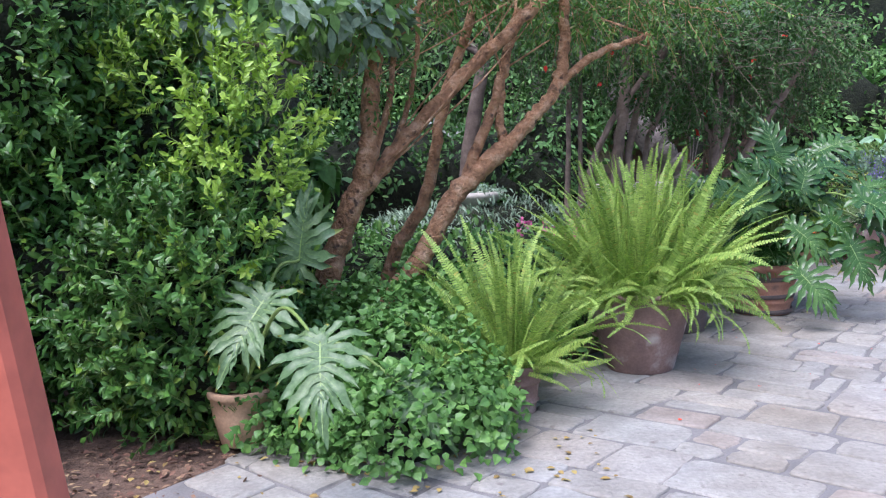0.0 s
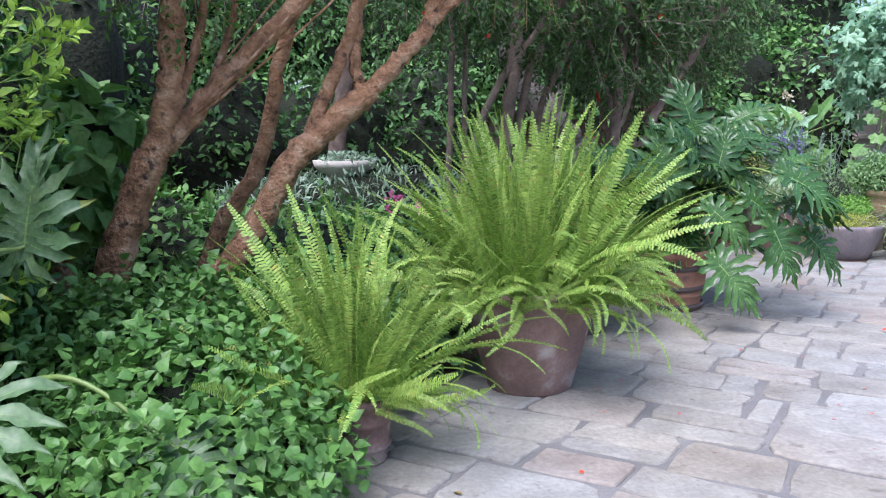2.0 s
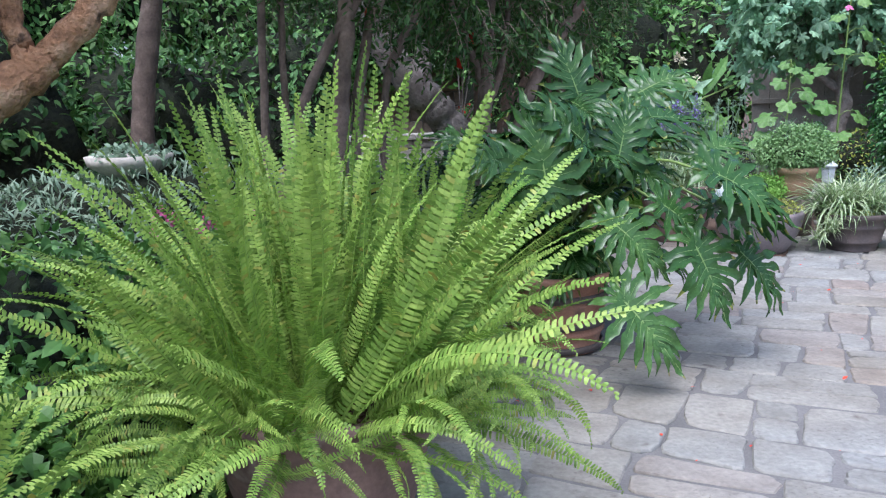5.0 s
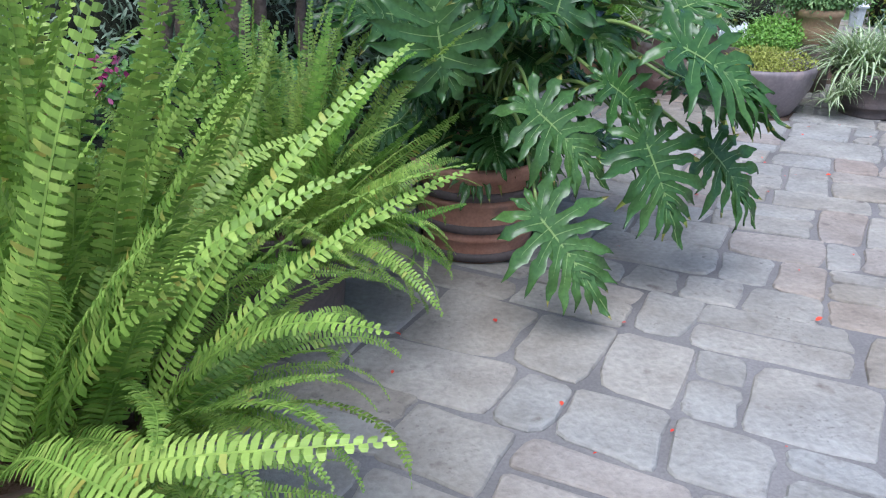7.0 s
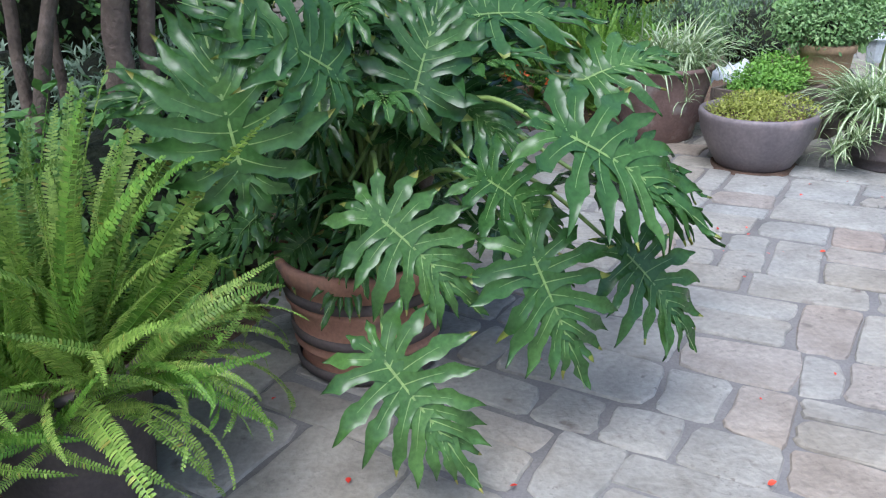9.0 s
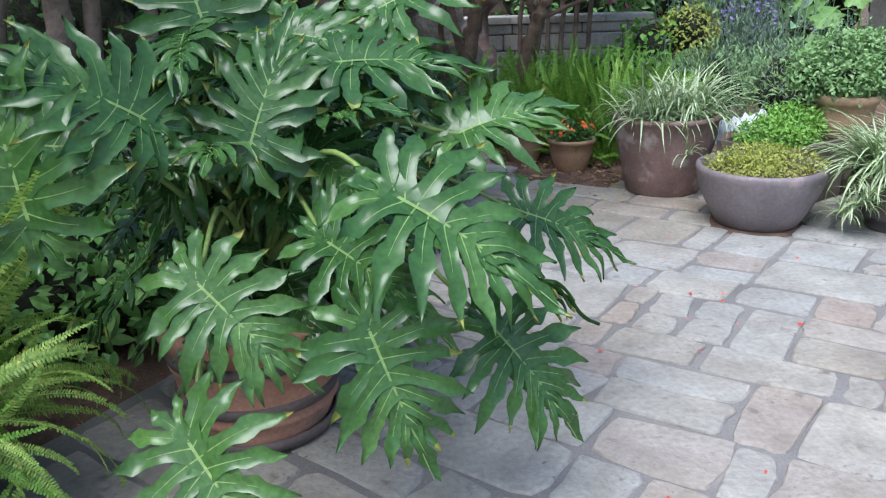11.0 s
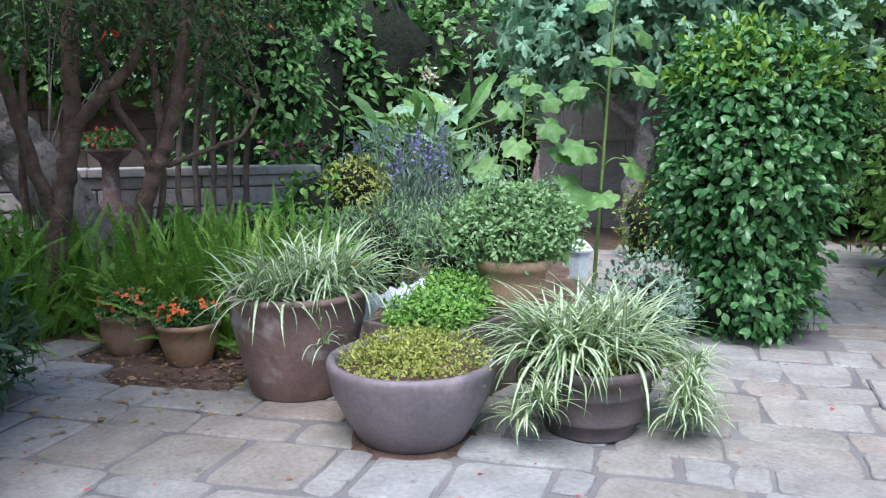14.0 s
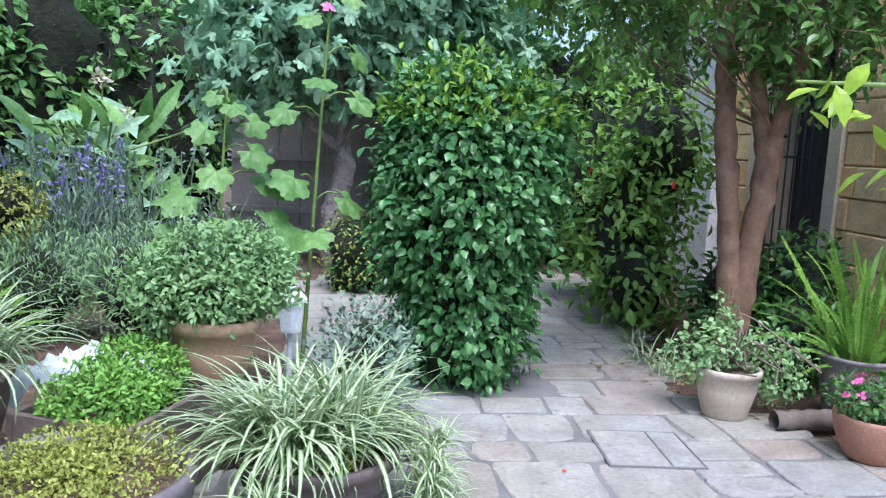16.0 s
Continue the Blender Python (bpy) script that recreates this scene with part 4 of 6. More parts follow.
def bar(name, parent, dims, mat, m=None, bev=0.004, label=""):
    bm = box_arrays(*dims, bev)
    me = bpy.data.meshes.new(name)
    bm.to_mesh(me)
    bm.free()
    me.materials.append(mat)
    return child(name, me, parent, m, label)


a = thing("herb_trough", (5.74, 9.56, 0), "weathered timber trough full of bright green mint", "planter")
a.rotation_euler = (0, 0, radians(32))
for nm, dims in (("front_board", (-0.34, 0.34, -0.27, -0.24, 0, 0.40)), ("back_board", (-0.34, 0.34, 0.24, 0.27, 0, 0.40)), ("side_board", (-0.34, -0.31, -0.238, 0.238, 0, 0.40)), ("side_board", (0.31, 0.34, -0.238, 0.238, 0, 0.40)), ("soil", (-0.308, 0.308, -0.238, 0.238, 0.02, 0.34))):
    bar(nm, a, dims, M_SOIL if nm == "soil" else M_WOODDARK)
v, f = cloud_leaves([(-0.1, 0, 0.42, 0.24, 0.24, 0.14), (0.12, 0.02, 0.46, 0.22, 0.24, 0.17)], 5200, 0.031, np.random.default_rng(66), T_OVAL, -0.1, 0.4, 1.0, 6)
child("foliage", fast_mesh("foliage", v, [f], L_MINT), a)["kind"] = "stuff"
# crumpled sheet behind the mint
r_ = np.random.default_rng(67)
gx, gy = np.meshgrid(np.linspace(-0.4, 0.4, 26), np.linspace(-0.16, 0.16, 12), indexing="ij")
gz = 0.34 + 0.09 * np.cos(gx * 3.3) + 0.03 * np.sin(gx * 17 + gy * 9) + 0.02 * r_.normal(size=gx.shape) - 2.6 * gy ** 2
ii, jj = np.meshgrid(np.arange(25), np.arange(11), indexing="ij")
ff = np.stack([ii * 12 + jj, (ii + 1) * 12 + jj, (ii + 1) * 12 + jj + 1, ii * 12 + jj + 1], -1).reshape(-1, 4)
a = thing("compost_sack", (5.75, 10.15, 0), "crumpled pale plastic sack lying among the herbs", "sack")
vv = np.stack([gx, gy, gz], -1).reshape(-1, 3)
lo = vv * np.array([0.9, 0.8, 0]) + np.array([0, 0, -0.05])
child("sheet", fast_mesh("sheet", np.concatenate([vv, lo]), [ff, ff[:, ::-1] + len(vv)], M_PLASTIC, smooth=True), a)

a = thing("garden_lantern", (6.84, 10.02, 0), "small white enamel garden lantern on a post", "lantern")
v, f = tube_arrays([(0, 0, -0.03), (0, 0, 0.2), (0, 0, 0.46)], [0.018, 0.016, 0.016], 10)
child("post", fast_mesh("post", v, [f], M_WHITE_MET, smooth=True), a)
v, f = lathe([(0.0, 0.45), (0.06, 0.45), (0.062, 0.46), (0.075, 0.62), (0.0, 0.62)], 6)
child("body", fast_mesh("body", v, [f], M_WHITE_MET), a)
v, f = lathe([(0.0, 0.622), (0.095, 0.622), (0.098, 0.635), (0.07, 0.665), (0.03, 0.695), (0.012, 0.705), (0.0, 0.715)], 6)
child("roof", fast_mesh("roof", v, [f], M_WHITE_MET), a)

# ---- hollyhocks ----


def hollyhock(base, top, leaves, seed, label, r0=0.016, pinks=0):
    r = np.random.default_rng(seed)
    ob = thing("hollyhock", base, label, "flowering plant")
    b, t = np.array(base), np.array(top)
    pts = [b * 0, (t - b) * 0.35 + r.normal(size=3) * 0.015, (t - b) * 0.7 + r.normal(size=3) * 0.015, t - b]
    path = smooth_path(pts, 10)
    v, f = tube_arrays(path, np.linspace(r0, 0.006, len(path)), 8)
    child("stem", fast_mesh("stem", v, [f], L_STEM, smooth=True), ob)
    for z, az, size, reach in leaves:
        p0 = path[int(z * (len(path) - 1))]
        out = np.array([math.cos(radians(az)), math.sin(radians(az)), 0.0])
        p1 = p0 + out * reach + np.array([0, 0, reach * 0.35])
        v, f = tube_arrays(smooth_path([p0, (p0 + p1) / 2 + np.array([0, 0, 0.03]), p1], 5), np.full(11, 0.005), 5)
        child("stalk", fast_mesh("stalk", v, [f], L_STEM), ob)
        v, f = scatter(T_MALLOW, p1[None], (out + np.array([0, 0, -0.45]) + r.normal(size=3) * 0.15)[None], (np.array([-0.25, -0.55, 0.75]) + r.normal(size=3) * 0.2)[None], [size])
        child("leaf", fast_mesh("leaf", v, [f], L_HOLLY), ob)
    for i in range(pinks):
        c = path[-1 - i * 2] + r.normal(size=3) * 0.03
        d = np.array([-0.3, -0.8, 0.3]) + r.normal(size=3) * 0.3
        v, f = scatter(T_ROUND, np.repeat(c[None], 6, 0), np.cross(unit(6, r), d), np.repeat(d[None], 6, 0), np.full(6, 0.055))
        child("flower", fast_mesh("flower", v, [f], L_PINK), ob)


hollyhock((7.22, 10.48, -0.05), (7.34, 10.42, 2.75), [(0.22, 190, 0.22, 0.18), (0.36, 240, 0.24, 0.12), (0.40, 330, 0.22, 0.14), (0.45, 200, 0.26, 0.16), (0.57, 160, 0.2, 0.16), (0.60, 320, 0.2, 0.16), (0.66, 230, 0.2, 0.12), (0.70, 350, 0.2, 0.16), (0.78, 200, 0.17, 0.14), (0.86, 300, 0.15, 0.1), (0.93, 120, 0.13, 0.1)], 71, "tall hollyhock stem with lobed green leaves", pinks=4)
hollyhock((6.70, 10.58, -0.05), (6.72, 10.56, 1.72), [(0.50, 200, 0.34, 0.18), (0.55, 320, 0.36, 0.2), (0.46, 280, 0.32, 0.2), (0.58, 250, 0.3, 0.14), (0.66, 180, 0.24, 0.16), (0.7, 350, 0.26, 0.18), (0.76, 230, 0.2, 0.12), (0.82, 310, 0.2, 0.12), (0.88, 200, 0.17, 0.1), (0.92, 330, 0.17, 0.1), (0.97, 260, 0.15, 0.05), (1.0, 60, 0.13, 0.04), (1.0, 170, 0.12, 0.04)], 72, "leafy young hollyhock among the herbs")

# ---- beds at the start: hedge, ground cover, trees ----
shrub("box_hedge", [(-2, 4.05, 0.75, 0.85, 0.75, 0.85), (-1.6, 3.85, 0.45, 0.55, 0.5, 0.5), (-2.1, 4.3, 1.6, 0.9, 0.8, 0.75), (-1.5, 4.35, 1.25, 0.55, 0.5, 0.65), (-2.55, 3.8, 2.2, 0.9, 0.8, 0.8)],
      [("foliage", L_BOX, 24000, 0.072, T_OVAL, dict(shell=0.72, droop=0.1)), ("young_growth", L_TIPS, 900, 0.056, T_OVAL, dict(shell=0.97, droop=-0.3))],
      "dense dark green hedge with bright yellow-green tips", "hedge", 0.7, 81)


def shoots(name, blobs, count, size, mat, label, seed, lim):
    """Young sprays: a stem that points outwards with paired leaves along it."""
    r = np.random.default_rng(seed)
    ob = thing(name, (*lim[:2], 0), label, "shrub")
    base = np.array([*lim[:2], 0])
    b = np.array(blobs, float)
    lv = []
    st = []
    for i in range(count):
        q = b[r.integers(len(b))]
        d = unit(1, r)[0]
        d[1] -= 0.4
        d[2] += 0.25
        d /= np.linalg.norm(d)
        p0 = q[:3] + d * q[3:] * r.uniform(0.85, 1.0)
        ax = d * 0.8 + np.array([0, 0, 0.7]) + r.normal(size=3) * 0.3
        ax /= np.linalg.norm(ax)
        L = r.uniform(0.10, 0.24)
        k = 12
        s_ = np.linspace(0.1, 1, k)
        pos = p0 + ax * (L * s_)[:, None]
        st.append(tube_arrays([p0 - ax * 0.06, p0 + ax * L], [0.003, 0.0015], 4))
        dirs = np.cross(np.repeat(ax[None], k, 0), unit(k, r))
        dirs = dirs / (np.linalg.norm(dirs, axis=1)[:, None] + 1e-6) + ax * 0.75
        lv.append(scatter(T_OVAL, pos, dirs, np.repeat(ax[None], k, 0) + unit(k, r) * 0.4, size * r.uniform(0.7, 1.15, k)))
    v, f = join_arrays(lv)
    child("foliage", fast_mesh("foliage", v - base, [f], mat), ob)["kind"] = "stuff"
    v, f = join_arrays(st)
    child("stem_work", fast_mesh("stem_work", v - base, [f], L_STEM), ob)["kind"] = "stuff"


shoots("bright_hedge_shrub", [(-1.22, 3.75, 1.15, 0.42, 0.35, 0.45), (-1.1, 3.7, 1.65, 0.35, 0.3, 0.35), (-1.4, 3.9, 2.0, 0.5, 0.4, 0.3)], 210, 0.058, L_TIPS, "bright yellow-green young shoots on the hedge", 811, (-1.3, 3.7))
shoots("dark_hedge_shrub", [(-2.1, 3.8, 1.2, 0.8, 0.75, 1.1), (-1.6, 3.75, 0.45, 0.6, 0.5, 0.5), (-2.3, 3.9, 2.3, 0.8, 0.7, 0.6), (-1.5, 3.6, 0.9, 0.45, 0.4, 0.5)], 640, 0.062, L_BOX, "glossy dark hedge sprays above the soil", 812, (-1.9, 3.8))
shrub("wild_hedge", [(-3.45, 3.4, 1.2, 1.0, 1.0, 1.3), (-2.85, 3.1, 0.5, 0.7, 0.5, 0.6), (-3.85, 2.1, 1.3, 0.9, 1.2, 1.4), (-4.05, 0.3, 1.2, 0.9, 1.5, 1.3)],
      [("foliage", L_BOX, 9000, 0.075, T_OVAL, dict(shell=0.75))], "loose dark evergreen hedge behind the seat", "hedge", 0.8, 82)
shrub("overhanging_tree", [(-1.3, 4.6, 2.65, 0.9, 0.7, 0.45), (-0.7, 4.9, 2.5, 0.55, 0.5, 0.32), (-2.2, 4.8, 2.9, 1.0, 0.8, 0.6)],
      [("foliage", L_SAGE, 1500, 0.15, T_OVAL, dict(shell=0.5, droop=0.6)), ("deep_foliage", L_VINE, 2200, 0.12, T_OVAL, dict(shell=0.4))], "grey-green broad-leaved branches hanging over the hedge", "tree", 0, 83,
      (M_BARK_GREY, [limb([(-2.6, 5.2, -0.1), (-2.5, 5.1, 1.5), (-2.0, 4.9, 2.5), (-1.2, 4.7, 2.9)], 0.09, 0.03, seed=1), limb([(-2.3, 5.0, 2.1), (-1.4, 4.6, 2.3), (-0.9, 4.4, 2.1)], 0.035, 0.012, seed=2)]))
shrub("ground_cover", [(-0.7, 3.55, 0.15, 0.5, 0.4, 0.3), (-0.2, 3.35, 0.12, 0.45, 0.38, 0.34), (-0.35, 3.85, 0.25, 0.55, 0.5, 0.38), (-0.6, 4.35, 0.35, 0.6, 0.5, 0.42), (0.05, 4.65, 0.3, 0.5, 0.5, 0.4), (0.03, 3.6, 0.15, 0.3, 0.3, 0.28), (-1.15, 4.5, 0.3, 0.4, 0.4, 0.4)],
      [("foliage", L_COVER, 19000, 0.056, T_HEART, dict(shell=0.6, droop=0.15, clump=5))], "spreading mint-like ground cover with heart-shaped leaves", "ground cover", 0.4, 84)
shrub("broadleaf_shrub", [(-1.55, 5.8, 1.15, 0.45, 0.4, 0.5), (-1.35, 5.7, 1.45, 0.4, 0.4, 0.3), (-2.05, 6, 1.2, 0.6, 0.5, 0.8)],
      [("foliage", L_VINE, 800, 0.2, T_HEART, dict(shell=0.5, droop=0.5))], "broad-leaved dark green shrub behind the hedge", "shrub", 0.6, 85,
      (M_BARK, [limb([(-1.5, 5.7, -0.1), (-1.53, 5.75, 0.6), (-1.55, 5.8, 1.2)], 0.07, 0.05, seed=5)]))
shrub("bed_undergrowth", [(-0.2, 6.4, 0.35, 0.9, 0.6, 0.5), (0.9, 6.6, 0.3, 0.7, 0.6, 0.45), (-1.2, 6.9, 0.4, 0.9, 0.7, 0.6), (0.3, 7.6, 0.3, 1.0, 0.6, 0.4), (1.6, 7.8, 0.3, 0.7, 0.8, 0.45), (0.4, 5.4, 0.25, 0.6, 0.5, 0.35)],
      [("foliage", L_VINE, 15000, 0.09, T_OVAL, dict(shell=0.6, clump=6))], "shaded leafy undergrowth in the bed", "undergrowth", 0.75, 86)
shrub("grey_lavender", [(0.5, 8.7, 0.5, 0.9, 0.5, 0.5), (1.4, 9.2, 0.5, 0.8, 0.5, 0.5), (-0.6, 8.9, 0.5, 0.8, 0.5, 0.55), (2.2, 9.5, 0.4, 0.7, 0.5, 0.45)],
      [("foliage", L_SAGE, 14000, 0.10, T_LANCE, dict(shell=0.5, droop=-0.4))], "grey-green lavender mounds deep in the bed", "shrub", 0.75, 87)
r_ = np.random.default_rng(88)
a = shrub("pink_geranium", [(0.62, 7.1, 0.55, 0.28, 0.25, 0.3), (0.9, 7.0, 0.45, 0.25, 0.25, 0.25)], [("foliage", L_COVER, 700, 0.06, T_ROUND, dict(shell=0.5))], "bright pink flowering geraniums in the bed", "flowering plant", 0.6, 88)
for i in range(16):
    c = np.array([r_.uniform(-0.35, 0.4), r_.uniform(-0.3, 0.1), r_.uniform(0.72, 0.92)])
    v, f = scatter(T_ROUND, c + r_.normal(size=(12, 3)) * 0.02, unit(12, r_), unit(12, r_), np.full(12, 0.035))
    child("flower", fast_mesh("flower", v, [f], L_PINK), a)


def tree(name, limbs, bark, blobs, layers, label, seed=0, twigs=12, wob=0.006):
    base = np.array([*limbs[0][0][0][:2], 0.0])
    ob = thing(name, tuple(base), label, "tree")
    for i, (pts, r0, r1) in enumerate(limbs):
        v, f = limb(pts, r0, r1, 10, 0.05, wob, seed + i)
        child("trunk" if i == 0 else "limb", fast_mesh("limb", v - base, [f], bark, smooth=True), ob)
    r = np.random.default_rng(seed)
    if twigs:
        ends = np.array([l[0][-1] for l in limbs], float)
        tw = []
        for i in range(twigs):
            e = ends[r.integers(len(ends))]
            bl = np.array(blobs[r.integers(len(blobs))], float)
            q = bl[:3] + unit(1, r)[0] * bl[3:] * 0.8
            tw.append(tube_arrays(smooth_path([e, (e + q) / 2 + r.normal(size=3) * 0.12, q], 5), np.linspace(0.009, 0.003, 11), 5))
        v, f = join_arrays(tw)
        child("twig_work", fast_mesh("twig_work", v - base, [f], bark), ob)["kind"] = "stuff"
    for nm, mat, n, size, tpl, extra in layers:
        if "leaves" in extra:
            (v, f), (tv, tf) = sprays(blobs, n, size, r, tpl=tpl, **extra)
            child("twig", fast_mesh("twig", tv - base, [tf], bark), ob)["kind"] = "stuff"
        else:
            v, f = cloud_leaves(blobs, n, size, r, tpl, seed=seed, **extra)
        child(nm, fast_mesh(nm, v - base, [f], mat), ob)["kind"] = "stuff"
    return ob


tree("pomegranate_tree", [([(-1.11, 4.95, -0.1), (-1.01, 4.98, 0.5), (-0.9, 5, 0.88), (-0.73, 5, 1.28)], 0.10, 0.085),
                          ([(-0.73, 5, 1.25), (-0.63, 5, 1.6), (-0.59, 5, 1.95), (-0.55, 5, 2.3)], 0.075, 0.06),
                          ([(-0.71, 5, 1.28), (-0.43, 5.1, 1.6), (0.06, 5.2, 2.1), (0.52, 5.3, 2.52), (0.87, 5.4, 2.9)], 0.06, 0.04),
                          ([(-0.63, 5.02, 1.45), (-0.49, 5.1, 1.9), (-0.38, 5.15, 2.7)], 0.028, 0.018), ([(-0.58, 5.05, 1.4), (-0.35, 5.2, 1.9), (-0.23, 5.25, 2.7)], 0.024, 0.016)],
     M_BARK, [(-0.43, 5.1, 2.95, 0.9, 0.7, 0.4), (0.47, 5.4, 3.1, 0.9, 0.7, 0.4), (-0.58, 4.95, 2.15, 0.22, 0.2, 0.14)], [("foliage", L_CANOPY, 300, 0.058, T_POM, dict(leaves=22, reach=0.3))], "leaning reddish-barked tree with forked limbs", 101)
tree("pomegranate_tree", [([(-0.87, 5, -0.1), (-0.62, 5.1, 0.4), (-0.35, 5.2, 0.71), (-0.06, 5.3, 1.2), (0.16, 5.4, 1.42), (0.39, 5.5, 1.62)], 0.085, 0.07),
                          ([(0.36, 5.5, 1.6), (0.58, 5.55, 1.82), (0.74, 5.6, 2.01), (0.81, 5.63, 2.3), (0.83, 5.65, 2.7)], 0.055, 0.04),
                          ([(-0.02, 5.32, 1.22), (0.18, 5.45, 1.7), (0.32, 5.5, 2.07), (0.48, 5.6, 2.66), (0.58, 5.7, 3.0)], 0.045, 0.03),
                          ([(0.33, 5.48, 1.6), (0.31, 5.5, 1.8), (0.33, 5.52, 2.15)], 0.04, 0.032),
                          ([(-0.82, 5.5, -0.1), (-0.57, 5.6, 0.73), (-0.29, 5.7, 1.23), (-0.13, 5.8, 1.94), (0.16, 5.9, 2.8)], 0.06, 0.04),
                          ([(0.74, 5.6, 2.01), (1.03, 5.7, 2.25), (1.48, 5.8, 2.4)], 0.04, 0.02)],
     M_BARK, [(1.08, 5.9, 2.85, 0.9, 0.8, 0.4), (0.28, 6.2, 3.2, 1.0, 0.8, 0.4), (1.78, 6.2, 2.75, 0.7, 0.6, 0.35)], [("foliage", L_CANOPY, 420, 0.058, T_POM, dict(leaves=22, reach=0.3))], "leaning reddish-barked tree dividing into curved limbs", 102)
tree("pomegranate_tree", [([(1.55, 8.2, -0.1), (1.55, 8.2, 0.8), (1.6, 8.22, 1.4), (1.68, 8.2, 2.2), (1.7, 8.2, 2.9)], 0.075, 0.05), ([(1.62, 8.25, -0.1), (1.7, 8.3, 1.2), (1.85, 8.3, 2.0), (2.3, 8.3, 2.9)], 0.05, 0.03),
                          ([(1.0, 8.3, -0.1), (1.08, 8.3, 1.4), (1.1, 8.3, 2.9)], 0.035, 0.025), ([(1.2, 8.4, -0.1), (1.22, 8.4, 1.4), (1.25, 8.4, 2.9)], 0.03, 0.022), ([(1.05, 8.2, 0.4), (1.4, 8.2, 1.6), (1.95, 8.2, 2.4), (2.2, 8.2, 2.8)], 0.04, 0.025), ([(1.9, 8.5, -0.1), (1.95, 8.5, 1.5), (2.2, 8.5, 2.1), (2.4, 8.5, 2.9)], 0.035, 0.025)],
     M_BARK_GREY, [(1.6, 8.1, 2.85, 1.0, 0.9, 0.6), (2.5, 8.5, 2.35, 0.9, 0.8, 0.6), (1.0, 8.2, 3.0, 0.9, 0.8, 0.6), (3.1, 9.3, 2.25, 0.8, 0.7, 0.5), (2.0, 9.0, 2.9, 1.0, 0.8, 0.6), (3.3, 10.2, 2.5, 0.8, 0.8, 0.6)], [("foliage", L_CANOPY_SHADE, 1300, 0.074, T_POM, dict(leaves=15, reach=0.34)), ("red_flower_scatter", L_RED, 26, 0.09, T_HEART, dict(shell=0.8))], "slender multi-stemmed pomegranate with red flowers", 103)
tree("pomegranate_tree", [([(3.62, 11.9, -0.1), (3.67, 11.9, 0.4), (3.78, 11.9, 0.99), (3.85, 11.9, 1.4), (3.88, 11.9, 2.13), (3.95, 11.85, 2.9)], 0.085, 0.05), ([(3.72, 11.9, 0.7), (3.57, 11.85, 1.25), (3.37, 11.8, 2.12), (3.2, 11.7, 2.8)], 0.055, 0.03), ([(3.84, 11.9, 1.35), (4.05, 11.85, 1.6), (4.27, 11.8, 1.85), (4.37, 11.75, 2.14), (4.5, 11.7, 2.8)], 0.05, 0.03),
                          ([(4.2, 12.0, -0.1), (4.27, 11.95, 0.71), (4.4, 11.9, 1.1), (4.5, 11.9, 1.39), (4.65, 11.9, 2.14), (4.7, 11.9, 2.8)], 0.075, 0.04), ([(4.38, 11.92, 1.05), (4.29, 11.95, 1.31), (4.13, 12.0, 1.61), (3.95, 12.05, 2.5)], 0.04, 0.022), ([(4.46, 11.9, 1.25), (4.42, 12.0, 1.7), (4.41, 12.05, 2.5)], 0.035, 0.02), ([(4.5, 11.9, 1.4), (4.76, 11.85, 1.9), (4.95, 11.85, 2.6)], 0.035, 0.02), ([(4.42, 11.9, 1.1), (4.7, 12.0, 1.2), (5.04, 12.1, 1.34), (5.2, 12.15, 1.6)], 0.024, 0.012), ([(4.3, 12.2, -0.1), (4.45, 12.2, 1.0), (4.55, 12.2, 2.6)], 0.03, 0.018), ([(3.6, 12.1, -0.1), (3.5, 12.1, 1.0), (3.65, 12.1, 2.6)], 0.035, 0.02)],
     M_BARK_DARK, [(3.75, 11.75, 2.7, 1.1, 0.9, 0.65), (4.75, 12.05, 2.6, 0.8, 0.7, 0.6), (3.05, 11.2, 2.75, 0.9, 0.8, 0.6), (4.6, 12.6, 2.2, 0.6, 0.5, 0.5)], [("foliage", L_CANOPY_SHADE, 850, 0.072, T_POM, dict(leaves=15, reach=0.34)), ("red_flower_scatter", L_RED, 22, 0.08, T_HEART, dict(shell=0.8))], "multi-stemmed reddish pomegranate above the fern bed", 104)

tree("pomegranate_tree", [([(2.72, 8.75, -0.1), (2.75, 8.78, 0.8), (2.79, 8.8, 1.44), (2.83, 8.8, 2.05), (2.91, 8.8, 2.8)], 0.06, 0.045), ([(2.9, 8.8, -0.1), (2.95, 8.8, 0.8), (3.15, 8.8, 1.44), (3.38, 8.8, 1.85), (3.61, 8.8, 2.19), (3.89, 8.8, 2.6)], 0.055, 0.035),
                          ([(2.78, 8.8, 1.3), (2.95, 8.85, 1.75), (3.05, 8.9, 2.5)], 0.035, 0.02), ([(2.8, 8.8, 1.5), (2.62, 8.85, 2.0), (2.4, 8.9, 2.6)], 0.03, 0.02)],
     M_BARK_GREY, [(3.3, 9.0, 2.75, 0.8, 0.7, 0.4), (2.6, 8.9, 2.7, 0.7, 0.6, 0.4), (3.9, 9.1, 2.7, 0.6, 0.5, 0.35)], [("foliage", L_CANOPY_SHADE, 650, 0.066, T_POM, dict(leaves=18, reach=0.32)), ("red_flower_scatter", L_RED, 14, 0.07, T_HEART, dict(shell=0.8))], "slender pomegranate with crossing grey-brown stems", 105)

